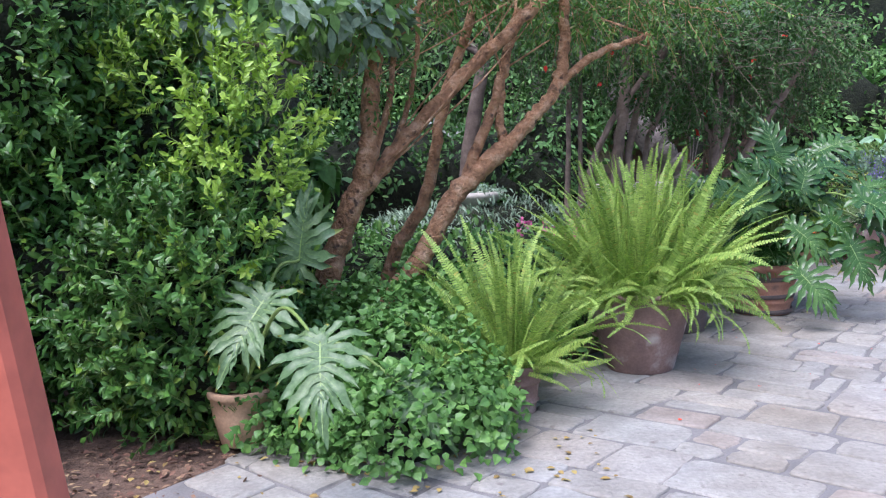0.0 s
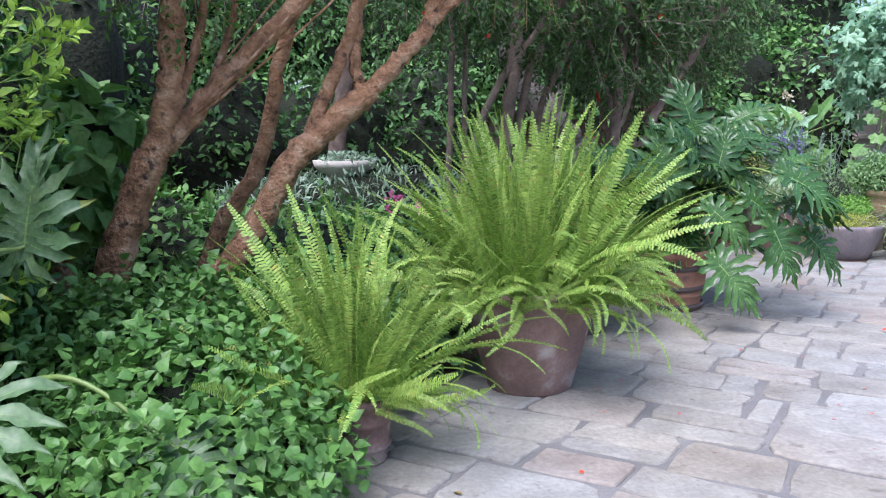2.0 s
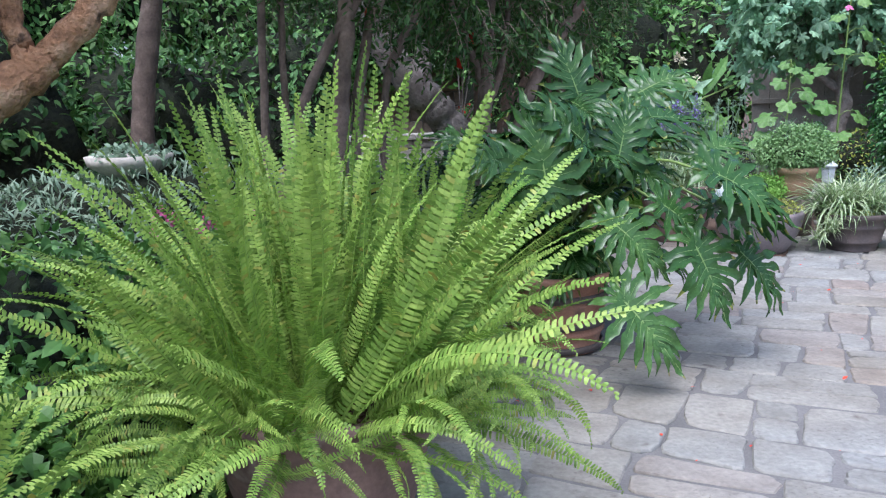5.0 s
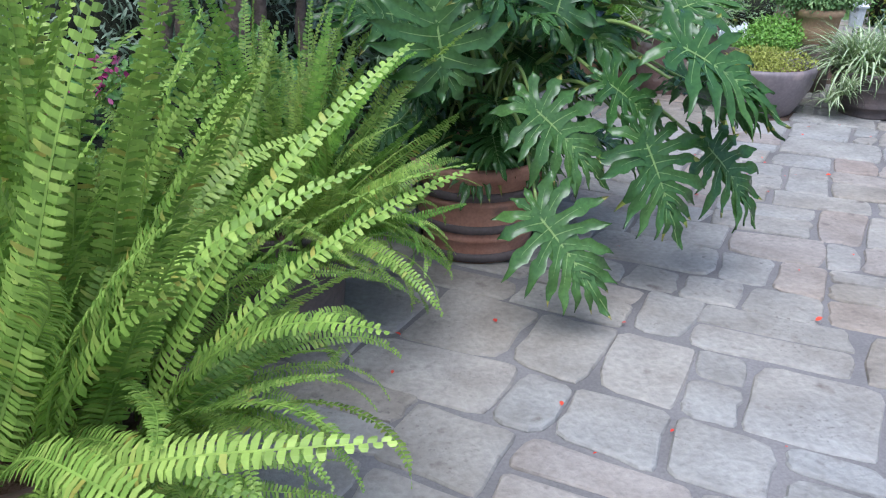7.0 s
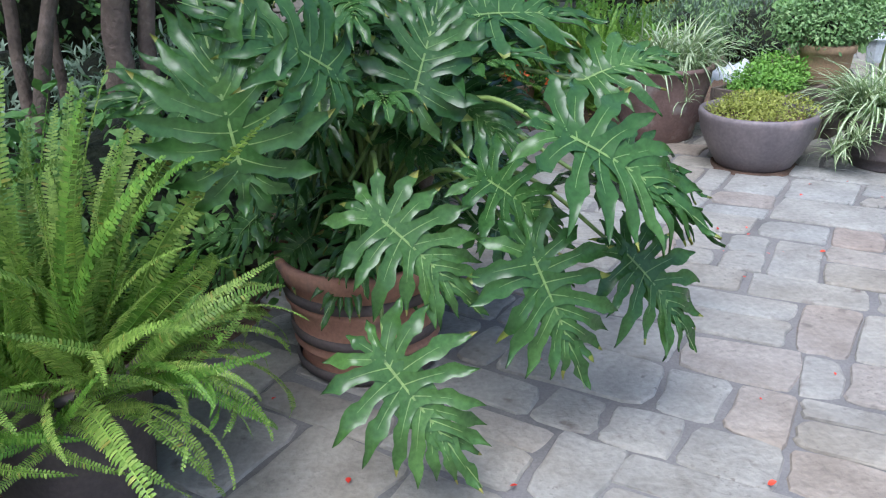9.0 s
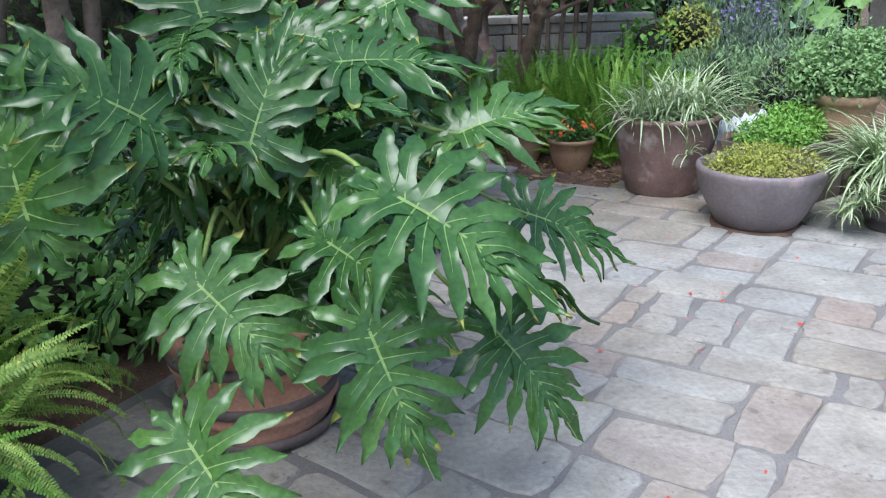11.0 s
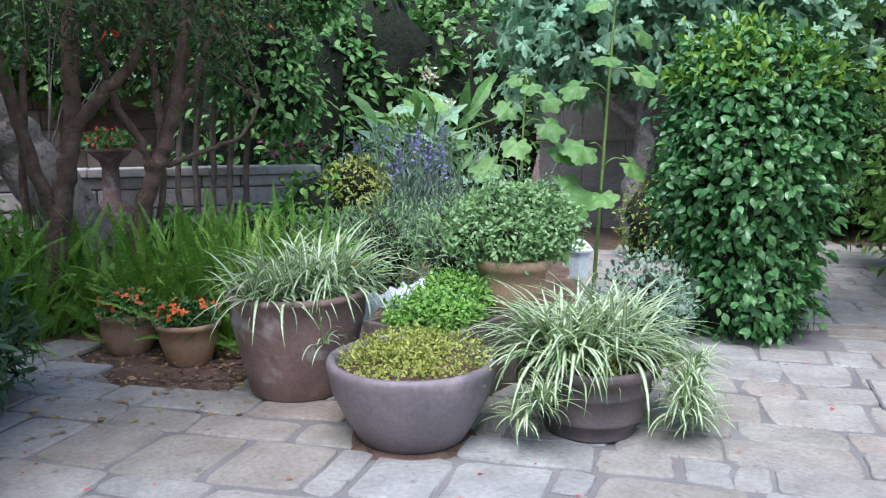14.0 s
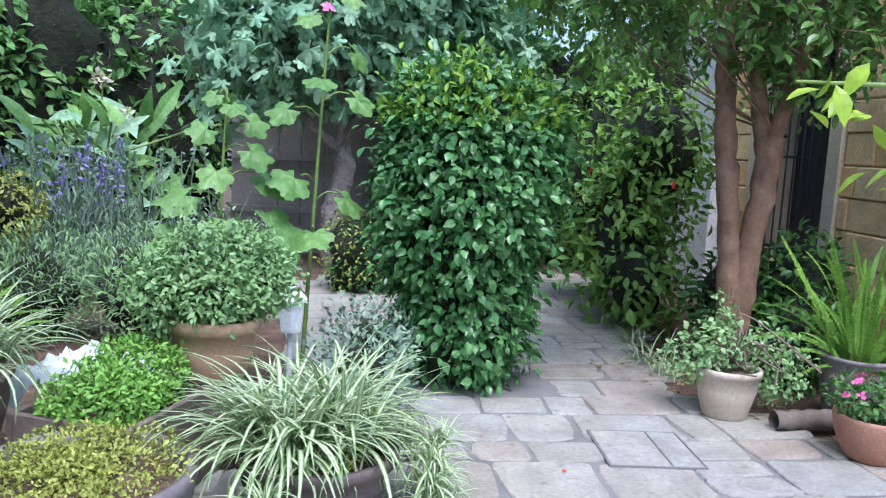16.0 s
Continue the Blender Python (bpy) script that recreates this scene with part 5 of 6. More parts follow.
# ---- bed of ferns, shrubs beside the philodendron ----
shrub("narrow_leaved_shrub", [(3.16, 9.55, 0.45, 0.5, 0.55, 0.55), (2.8, 9.2, 0.55, 0.5, 0.5, 0.6), (3.3, 10.1, 0.4, 0.4, 0.45, 0.45), (3.05, 8.85, 0.42, 0.5, 0.45, 0.5), (2.75, 8.3, 0.4, 0.45, 0.45, 0.5)], [("foliage", L_OLEANDER, 10500, 0.13, T_LANCE, dict(shell=0.5, droop=0.1))], "dark narrow-leaved shrub spilling onto the paving", "shrub", 0.6, 105)
r_ = np.random.default_rng(106)
for i, (x, y) in enumerate([(3.5, 11.6), (4.1, 11.8), (4.6, 11.4), (5.0, 11.5), (3.8, 12.3), (4.7, 12.1), (3.0, 11.5), (5.0, 10.85), (5.4, 11.9), (3.3, 12.2), (4.3, 11.45), (4.85, 11.1)]):
    ob = thing("bed_fern", (x, y, -0.05), "upright green sword fern growing in the bed", "fern", "ferns in the bed")
    fern_fronds(ob, 76, 0.0, 0.26, 0.92, 107 + i, FRONDS_DARK, 42, 0.1)
shrub("herb_bed_foliage", [(6.23, 12.35, 0.35, 0.5, 0.45, 0.45), (6.83, 12.05, 0.35, 0.55, 0.45, 0.45), (5.83, 12.65, 0.3, 0.5, 0.5, 0.35)], [("foliage", L_SAGE, 5200, 0.06, T_NEEDLE, dict(shell=0.3, droop=-0.5)), ("soft_shoots", L_BASIL, 4200, 0.07, T_LANCE, dict(shell=0.4, droop=-0.6))], "feathery grey-green rosemary bushes", "shrub", 0.55, 121)
shrub("grey_herb", [(7.1, 9.7, 0.25, 0.32, 0.3, 0.28), (7.4, 10, 0.3, 0.3, 0.3, 0.3)], [("foliage", L_SAGE, 1900, 0.045, T_OVAL, dict(shell=0.3, droop=-0.3))], "wispy grey-green flowering herb", "herb", 0.4, 122)
shrub("low_bed_plants", [(5.33, 12.95, 0.3, 0.6, 0.5, 0.4), (4.53, 13.05, 0.3, 0.6, 0.5, 0.4), (5.93, 13.55, 0.45, 0.45, 0.4, 0.5), (2.93, 12.55, 0.3, 0.8, 0.6, 0.5)], [("foliage", L_MINT, 4200, 0.085, T_ROUND, dict(shell=0.5))], "low leafy plants along the white wall", "bed plants", 0.7, 123)
shrub("variegated_bush", [(6.28, 13.45, 0.75, 0.38, 0.35, 0.35)], [("foliage", L_THYME, 1500, 0.05, T_OVAL, dict(shell=0.6))], "small rounded yellow-green bush", "bush", 0.7, 124)
# lavender and salvia stems
a = thing("lavender_clump", (7.2, 14.0, -0.05), "tall grey lavender and violet salvia spikes", "flowering plant")
r_ = np.random.default_rng(125)
st, fl, pu = [], [], []
for i in range(170):
    p = np.array([r_.normal() * 0.5, r_.normal() * 0.35, 0])
    q = p + np.array([r_.normal() * 0.22, r_.normal() * 0.2, r_.uniform(0.8, 1.5)])
    st.append(tube_arrays(smooth_path([p, (p + q) / 2 + r_.normal(size=3) * 0.04, q], 3), np.full(7, 0.005), 4))
    k = np.linspace(0.86, 1.0, 9)[:, None]
    (pu if abs(p[0] + 0.15) < 0.2 else fl).append(scatter(T_SMALL, p + (q - p) * k + r_.normal(size=(9, 3)) * 0.012, unit(9, r_), unit(9, r_), np.full(9, 0.055)))
for nm, arr, mt in (("stem_work", st, L_SAGE), ("grey_bloom", fl, L_SAGE), ("violet_bloom", pu, L_PURPLE)):
    v, f = join_arrays(arr)
    child(nm, fast_mesh(nm, v, [f], mt), a)["kind"] = "stuff"
v, f = cloud_leaves([(0, 0, 0.4, 0.7, 0.5, 0.5)], 2200, 0.12, r_, T_LANCE, -0.6, 0.3, 0.7, 8)
child("foliage", fast_mesh("foliage", v, [f], L_SAGE), a)["kind"] = "stuff"
# broad lance-leaved plant with cream flowers
a = thing("ginger_lily", (7.5, 14.8, -0.05), "broad-leaved ginger lily with cream flower heads", "flowering plant")
for i in range(90):
    az, z = r_.uniform(0, 6.28), r_.uniform(0.7, 1.6)
    out = np.array([math.cos(az), math.sin(az), 0])
    p = np.array([r_.normal() * 0.35, r_.normal() * 0.3, z])
    v, f = scatter(leaf_tpl(0.27, 0.1, 0.25), p[None], (out + np.array([0, 0, r_.uniform(0.1, 1.5)]))[None], (np.array([0, -0.8, 0.5]) + r_.normal(size=3) * 0.2)[None], [r_.uniform(0.36, 0.62)])
    child("leaf", fast_mesh("leaf", v, [f], L_FIG if i % 3 == 0 else L_VINE), a)
st = [tube_arrays(smooth_path([(r_.normal() * 0.2, r_.normal() * 0.2, 0), (r_.normal() * 0.3, r_.normal() * 0.3, 0.8), (r_.normal() * 0.35, r_.normal() * 0.3, 1.6)], 4), np.full(9, 0.012), 5) for i in range(16)]
v, f = join_arrays(st)
child("stem_work", fast_mesh("stem_work", v, [f], L_STEM), a)["kind"] = "stuff"
for c in ((0.0, -0.25, 2.03), (0.12, -0.45, 1.68)):
    v, f = scatter(T_ROUND, np.array(c) + r_.normal(size=(40, 3)) * 0.045, unit(40, r_), unit(40, r_), np.full(40, 0.06))
    child("flower_head", fast_mesh("flower_head", v, [f], L_WHITEF), a)["kind"] = "stuff"
    v, f = tube_arrays([(0.05, 0, 1.2), c], [0.012, 0.008], 5)
    child("flower_stalk", fast_mesh("flower_stalk", v, [f], L_STEM), a)

# ---- column hedge ----
cb = [(8.10, 9.93, 0.46, 0.37, 0.37, 0.46), (8.15, 9.97, 0.95, 0.50, 0.50, 0.6), (8.18, 9.99, 1.35, 0.56, 0.56, 0.56), (8.16, 10.0, 1.62, 0.48, 0.48, 0.38)]
shrub("column_hedge", cb, [("foliage", L_COLUMN, 15000, 0.074, leaf_tpl(0.62, 0.10, 0.2), dict(shell=0.86, droop=0.3, spread=0.6, clump=5, face=1.3)), ("top_growth", L_TIPS, 9000, 0.065, T_OVAL, dict(shell=1.08, droop=-0.6, floor=1.62, clump=6))],
      "clipped column of glossy dark green laurel", "hedge", 0.8, 131, (M_BARK_GREY, [limb([(8.08, 9.9, -0.05), (8.08, 9.9, 0.3), (8.1, 9.92, 0.7)], 0.05, 0.04, seed=9)]))

# ---- right-hand bed by the house ----
tree("citrus_tree", [([(9.65, 8.93, -0.1), (9.65, 8.93, 0.6), (9.6, 8.99, 1.3), (9.57, 9.05, 1.9), (9.55, 9.09, 2.6)], 0.085, 0.065), ([(9.7, 8.87, -0.1), (9.7, 8.87, 0.6), (9.74, 8.81, 1.35), (9.75, 8.77, 1.7)], 0.095, 0.08), ([(9.74, 8.81, 1.5), (9.69, 8.87, 1.9), (9.65, 8.94, 2.6)], 0.06, 0.05), ([(9.75, 8.79, 1.6), (9.8, 8.71, 2.05), (9.9, 8.59, 2.6)], 0.065, 0.05)],
     M_BARK_CITRUS, [(9.45, 8.99, 2.85, 1.1, 1.0, 0.62), (10.05, 8.59, 2.9, 0.9, 0.9, 0.6), (8.75, 9.49, 2.75, 0.7, 0.6, 0.4), (9.6, 8.54, 2.3, 0.4, 0.35, 0.3)], [("foliage", L_CITRUS, 900, 0.095, T_OVAL, dict(leaves=9, reach=0.26, hang=0.5))], "citrus tree with twin reddish-brown trunks and dark crown", 141, 30, 0.004)
shrub("hibiscus_shrub", [(10.65, 10.49, 0.8, 0.45, 0.45, 0.8), (10.9, 10.34, 1.5, 0.5, 0.5, 0.6), (10.45, 10.14, 0.45, 0.4, 0.35, 0.45), (11.25, 11.09, 1.2, 0.6, 0.6, 1.0)], [("foliage", L_CANOPY, 4600, 0.11, T_OVAL, dict(shell=0.5, droop=0.4, clump=7)), ("red_flower_scatter", L_RED, 9, 0.07, T_HEART, dict(shell=0.97))], "leafy green hibiscus with a few red flowers", "shrub", 0.6, 142)
shrub("wall_shrub", [(10.25, 9.19, 0.4, 0.4, 0.4, 0.45), (10.5, 8.79, 0.5, 0.35, 0.35, 0.5), (10.1, 8.59, 0.3, 0.35, 0.35, 0.35)], [("foliage", L_BOX, 2400, 0.09, T_OVAL, dict(shell=0.5, droop=0.4))], "dark shrub against the house wall", "shrub", 0.65, 143)
for i, (x, y, s) in enumerate([(9.62, 9.5, 0.34), (10.0, 9.9, 0.3), (9.42, 9.2, 0.3)]):
    a = thing("spider_plant", (x, y, -0.05), "striped spider plant edging the path", "plant", "edging plants")
    blades(a, 46, [(0, 0, 0.02, 0.06)], s, 150 + i, 80)
a = thing("potted_shrub", (8.92, 8.52, 0), "small-leaved trailing shrub in a cream clay pot", "potted plant")
pot_body("plain", 0.19, 0.30, 0.12, M_CREAM_POT, a, 151, "cream clay pot")
r_ = np.random.default_rng(152)
v, f = cloud_leaves([(0, 0.05, 0.42, 0.26, 0.22, 0.16), (0.25, -0.15, 0.3, 0.25, 0.25, 0.25), (-0.12, 0.15, 0.32, 0.18, 0.2, 0.15), (0.05, 0.1, 0.6, 0.1, 0.1, 0.14)], 1700, 0.04, r_, T_ROUND, 0.2, 0.2, 1.0, 9)
child("foliage", fast_mesh("foliage", v, [f], L_BASIL), a)["kind"] = "stuff"
tw = [tube_arrays(smooth_path([(0, 0, 0.28), r_.normal(size=3) * 0.12 + np.array([0.08, 0, 0.42]), r_.normal(size=3) * np.array([0.2, 0.2, 0.05]) + np.array([0.12, -0.05, 0.35])], 4), np.full(9, 0.005), 4) for i in range(18)]
v, f = join_arrays(tw)
child("twig_work", fast_mesh("twig_work", v, [f], M_BARK_GREY), a)
a = thing("flower_pot", (8.92, 7.70, 0), "pink petunias in a rounded terracotta pot", "flower pot")
pot_body("bowl", 0.2, 0.24, 0.11, M_TERRA, a, 153, "rounded terracotta pot")
v, f = cloud_leaves([(0, 0, 0.32, 0.24, 0.24, 0.14)], 700, 0.045, r_, T_OVAL, 0.2, 0.3, 1.0, 9)
child("foliage", fast_mesh("foliage", v, [f], L_COVER), a)["kind"] = "stuff"
for i in range(24):
    d = unit(1, r_)[0]
    d[2] = abs(d[2]) * 0.8
    c = np.array([0, 0, 0.33]) + d * np.array([0.27, 0.27, 0.16])
    v, f = scatter(T_ROUND, np.repeat(c[None], 5, 0), np.cross(unit(5, r_), d), np.repeat(d[None], 5, 0), np.full(5, 0.028))
    child("flower", fast_mesh("flower", v, [f], L_PINK), a)
a = thing("log", (9.22, 8.02, 0), "old grey log edging the flower bed", "log")
v, f = limb([(-0.3, 0.2, 0.055), (0, 0, 0.06), (0.3, -0.24, 0.06), (0.5, -0.4, 0.055)], 0.06, 0.05, 10, 0.08, 0.004, 4)
child("trunk", fast_mesh("trunk", v, [f], M_WOODDARK, smooth=True), a)
# lemon branch near the eye
a = thing("lemon_tree", (7.9, 6.6, 0), "young lemon tree with yellow-green leaves", "tree")
v, f = join_arrays([limb([(0, 0, -0.05), (-0.05, 0.05, 0.9), (-0.3, 0.2, 1.55), (-0.9, 0.45, 1.72), (-1.32, 0.66, 1.72)], 0.025, 0.004, 7, 0.03, 0.004, 5), limb([(-0.3, 0.2, 1.55), (-0.8, 0.4, 1.55), (-1.05, 0.5, 1.5)], 0.01, 0.004, 6, 0.03, 0.004, 6), limb([(-0.1, 0.1, 1.2), (0, 0.1, 1.8), (0.1, 0.2, 2.3)], 0.018, 0.006, 6, 0.03, 0.004, 6)])
child("trunk", fast_mesh("trunk", v, [f], L_STEM, smooth=True), a)
for i in range(42):
    c = [np.array([-1.2, 0.60, 1.72]), np.array([-0.95, 0.47, 1.53]), np.array([0.05, 0.1, 2.1]), np.array([-0.6, 0.3, 1.68])][i % 4]
    p = c + r_.normal(size=3) * np.array([0.12, 0.08, 0.05])
    v, f = scatter(T_OVAL, p[None], (np.array([-0.5, 0.1, -0.1]) + r_.normal(size=3) * 0.5)[None], (np.array([-0.2, -0.3, 0.9]) + r_.normal(size=3) * 0.3)[None], [r_.uniform(0.07, 0.12)])
    child("leaf", fast_mesh("leaf", v, [f], L_LEMON), a)

a = tagged(new("inspection_cover"), "two-piece stone inspection cover set in mortar", "drain cover")
a.matrix_basis = pose(8.02, 8.485, 0, 0, 0, -40)
bar("slab", a, (-0.235, 0.07, -0.235, 0.235, -0.02, 0.011), M_STONE, None, 0.004)
bar("slab", a, (0.076, 0.235, -0.235, 0.235, -0.02, 0.011), M_STONE, None, 0.004)
for dims in ((-0.247, -0.239, -0.247, 0.247), (0.239, 0.247, -0.247, 0.247), (-0.2385, 0.2385, -0.247, -0.239), (-0.2385, 0.2385, 0.239, 0.247)):
    bar("frame", a, (*dims, -0.02, 0.010), M_MORTAR, None, 0.001)

# ---- house ----


def house():
    ob = tagged(new("house"), "honey-coloured limestone house with a barred window", "house")
    ang = math.degrees(math.atan2(0.8, 0.6))
    ob.matrix_basis = pose(10.65, 7.8, 0, 0, 0, ang)
    W0, W1, ZB, ZT = 1.7, 2.9, 0.55, 2.6
    # the wall body, in pieces round the opening
    for dims in ((-1.5, W0, -0.45, -0.06, -0.1, 4.2), (W1, 3.6, -0.45, -0.06, -0.1, 4.2), (W0, W1, -0.45, -0.06, -0.1, ZB), (W0, W1, -0.45, -0.06, ZT, 4.2)):
        bar("wall", ob, dims, M_LIME_SMOOTH, None, 0.002)
    r = np.random.default_rng(161)
    z, k = -0.1, 0
    while z < 4.1:
        h = 0.27
        x = -1.5 + (k % 2) * 0.22
        while x < 3.55:
            w = r.uniform(0.38, 0.62)
            x1 = min(x + w, 3.6)
            spans = [(x, x1)]
            if z + h > ZB - 0.02 and z < ZT + 0.2:
                spans = [(a, min(b, W0 - 0.2)) for a, b in spans if a < W0 - 0.25] + [(max(a, W1 + 0.2), b) for a, b in spans if b > W1 + 0.25]
            for a_, b_ in spans:
                bar("block", ob, (a_ + 0.004, b_ - 0.004, -0.065, 0.0 + r.uniform(-0.006, 0.008), z + 0.004, z + h - 0.004), M_LIME, None, 0.012)
            x = x1
        z += h
        k += 1
    w = child("window", bpy.data.meshes.new("window_sill"), ob)
    bm = box_arrays(W0 - 0.2, W1 + 0.2, -0.2, 0.05, ZB - 0.12, ZB - 0.004, 0.008)
    bm.to_mesh(w.data)
    bm.free()
    w.data.materials.append(M_LIME_SMOOTH)
    for dims in ((W0 - 0.196, W0, -0.2, 0.03, ZB, ZT), (W1, W1 + 0.196, -0.2, 0.03, ZB, ZT), (W0 - 0.196, W1 + 0.196, -0.2, 0.03, ZT + 0.003, ZT + 0.22)):
        bar("frame", w, dims, M_LIME_SMOOTH, None, 0.01)
    bar("pane", w, (W0, W1, -0.40, -0.38, ZB, ZT), M_IRON)
    for i in range(9):
        x = W0 + 0.07 + i * (W1 - W0 - 0.14) / 8
        bar("bar", w, (x - 0.008, x + 0.008, -0.03, -0.014, ZB + 0.01, ZT - 0.01), M_IRON)
    for z in (ZB + 0.15, (ZB + ZT) / 2, ZT - 0.15):
        bar("rail", w, (W0 + 0.003, W1 - 0.003, -0.05, -0.032, z - 0.014, z + 0.014), M_IRON)


house()
a = tagged(new("garden_wall"), "whitewashed garden wall beyond the house", "wall")
a.matrix_basis = pose(12.8, 10.85, 0, 0, 0, 55)
bar("wall", a, (0, 5, -0.2, 0, -0.1, 3.2), M_WHITEWASH)
bar("coping", a, (-0.02, 5, -0.23, 0.03, 3.203, 3.28), M_COPING)

# ---- far garden: walls, fence, fig, hedges ----


def block_wall(name, x0, x1, y, z1, depth, bw, bh, mat, label, cop=None):
    ob = tagged(new(name), label, "wall")
    ob.location = ((x0 + x1) / 2, y, 0)
    bar("core", ob, (x0 - ob.location.x, x1 - ob.location.x, 0.03, depth, -0.1, z1 - 0.01), M_MORTAR)
    r = np.random.default_rng(int(x0 * 10 + 500))
    z, k = -0.05, 0
    vs, fs, o = [], [], 0
    while z < z1 - 0.02:
        x = x0 - (k % 2) * bw * 0.4
        while x < x1:
            w = bw * r.uniform(0.75, 1.25)
            bm = box_arrays(x + 0.008 - ob.location.x, x + w - 0.008 - ob.location.x, -0.01 * r.random(), 0.06, z + 0.008, min(z + bh, z1) - 0.008, 0.012)
            vs.append(np.array([q.co[:] for q in bm.verts]))
            bm.verts.index_update()
            bmesh.ops.triangulate(bm, faces=bm.faces[:])
            fs.append(np.array([[q.index + o for q in fc.verts] for fc in bm.faces]))
            o += len(vs[-1])
            bm.free()
            x += w
        z += bh
        k += 1
    child("blocks", fast_mesh("blocks", np.concatenate(vs), [np.concatenate(fs)], mat), ob)["kind"] = "stuff"
    if cop:
        n = int((x1 - x0) / 0.6)
        for i in range(n):
            bar("coping_stone", ob, (x0 - ob.location.x + i * 0.6 + 0.003, x0 - ob.location.x + (i + 1) * 0.6 - 0.003, -0.05, depth + 0.02, z1, z1 + 0.09), cop, None, 0.01)


a = thing("stone_bowl", (0.05, 8.9, -0.03), "shallow stone bowl of pale succulents on a pedestal", "planter")
v, f = lathe([(0, 0), (0.16, 0), (0.15, 0.05), (0.08, 0.12), (0.075, 0.9), (0.14, 0.98), (0.3, 1.08), (0.32, 1.15), (0.3, 1.15), (0.0, 1.11)], 32)
child("pedestal", fast_mesh("pedestal", v, [f], M_COPING, smooth=True), a)
v, f = cloud_leaves([(0, 0, 1.15, 0.28, 0.28, 0.07)], 360, 0.05, np.random.default_rng(77), T_ROUND, -0.5, 0.3, 1.0, 2)
child("foliage", fast_mesh("foliage", v, [f], L_SAGE), a)["kind"] = "stuff"
block_wall("low_wall", -1.0, 6.5, 14.6, 0.88, 0.3, 0.5, 0.2, M_COPING, "low pale block wall with a white coping", M_COPING)
block_wall("boundary_wall", -7.0, 9.0, 18.6, 2.1, 0.4, 0.5, 0.28, M_OLDWALL, "old brown stone boundary wall")
a = tagged(new("board_fence"), "grey boarded fence with battens", "fence")
a.matrix_basis = pose(9.7, 16.0, 0, 0, 0, -32)
for i in range(9):
    bar("board", a, (i * 0.3 + 0.003, i * 0.3 + 0.297, -0.02, 0.02, -0.1, 1.85), M_FENCE)
for z in (0.5, 1.2):
    bar("rail", a, (0, 2.7, -0.06, -0.022, z, z + 0.09), M_FENCE)
tree("fig_tree", [([(10.08, 14.15, -0.1), (10.05, 14.2, 0.6), (10.18, 14.15, 1.1), (10.13, 14.2, 1.5)], 0.15, 0.11), ([(10.13, 14.2, 1.4), (9.63, 14.35, 1.8), (9.13, 14.35, 2.2)], 0.07, 0.03), ([(10.13, 14.2, 1.4), (10.43, 14.15, 2.0), (10.83, 14.05, 2.8)], 0.08, 0.04), ([(10.13, 14.2, 1.45), (10.03, 14.05, 2.1), (9.63, 13.95, 3.0)], 0.06, 0.03)],
     M_BARK_PALE, [(9.63, 14.25, 2.9, 1.2, 0.9, 0.8), (10.93, 13.95, 3.0, 1.2, 0.9, 0.8), (8.93, 14.45, 2.4, 0.6, 0.6, 0.5), (10.23, 13.75, 3.6, 1.4, 1.0, 0.6), (11.73, 13.65, 2.6, 1.0, 0.8, 1.0)], [("foliage", L_FIG, 3600, 0.25, T_FIG, dict(shell=0.4, droop=0.6, clump=6))], "fig tree with pale twisted trunk and large lobed leaves", 171, 16, 0.008)
shrub("clipped_bush", [(9.43, 12.75, 0.36, 0.36, 0.36, 0.42)], [("foliage", L_THYME, 700, 0.055, T_OVAL, dict(shell=0.8)), ("inner_foliage", L_BOX, 900, 0.055, T_OVAL, dict(shell=0.6))], "small clipped olive-green bush", "bush", 0.8, 172)
shrub("far_path_shrubs", [(12.23, 13.35, 0.6, 0.6, 0.6, 0.7), (13.13, 12.75, 1.0, 0.7, 0.7, 1.1), (11.53, 14.15, 1.0, 0.7, 0.6, 1.0), (13.53, 11.95, 1.6, 0.7, 0.7, 1.2)], [("foliage", L_FAR, 3600, 0.16, T_LANCE, dict(shell=0.5, droop=0.1))], "dark strappy shrubs at the end of the path", "shrub", 0.75, 173)
tree("olive_tree", [([(3.95, 13.2, -0.1), (3.72, 13.2, 0.6), (3.36, 13.2, 1.2), (2.98, 13.2, 1.65), (2.6, 13.25, 2.2), (2.3, 13.3, 3.0)], 0.27, 0.2), ([(4.15, 13.25, -0.1), (3.92, 13.2, 0.5), (3.58, 13.15, 1.1)], 0.15, 0.13), ([(3.1, 13.2, 1.55), (3.15, 13.3, 2.2), (3.5, 13.35, 3.0)], 0.13, 0.07)],
     M_BARK_PALE, [(3.33, 13.15, 3.4, 1.5, 1.1, 0.7), (4.53, 13.45, 3.3, 1.1, 1.0, 0.6)], [("foliage", L_SAGE, 700, 0.06, T_LANCE, dict(leaves=22, reach=0.4))], "old olive tree with gnarled pale trunk", 174, 12, 0.009)
shrub("dark_shrub_tree", [(5.43, 13.95, 2.3, 0.7, 0.6, 0.7), (4.93, 14.05, 2.9, 0.9, 0.6, 0.6), (5.93, 14.05, 2.9, 0.7, 0.6, 0.6), (5.63, 13.85, 1.7, 0.5, 0.5, 0.35)], [("foliage", L_FAR, 4200, 0.11, T_OVAL, dict(shell=0.45))], "dark evergreen shrub on thin stems", "shrub", 0.6, 175,
      (M_BARK_GREY, [limb([(5.0 + 0.15 * i, 14.2, -0.1), (5.0 + 0.17 * i, 14.2, 1.0), (5.1 + 0.14 * i, 14.2, 2.0)], 0.035, 0.025, seed=20 + i) for i in range(-3, 3)]))
a = thing("stone_urn", (4.03, 14.2, 0), "terracotta urn of geraniums on a stone pedestal", "urn")
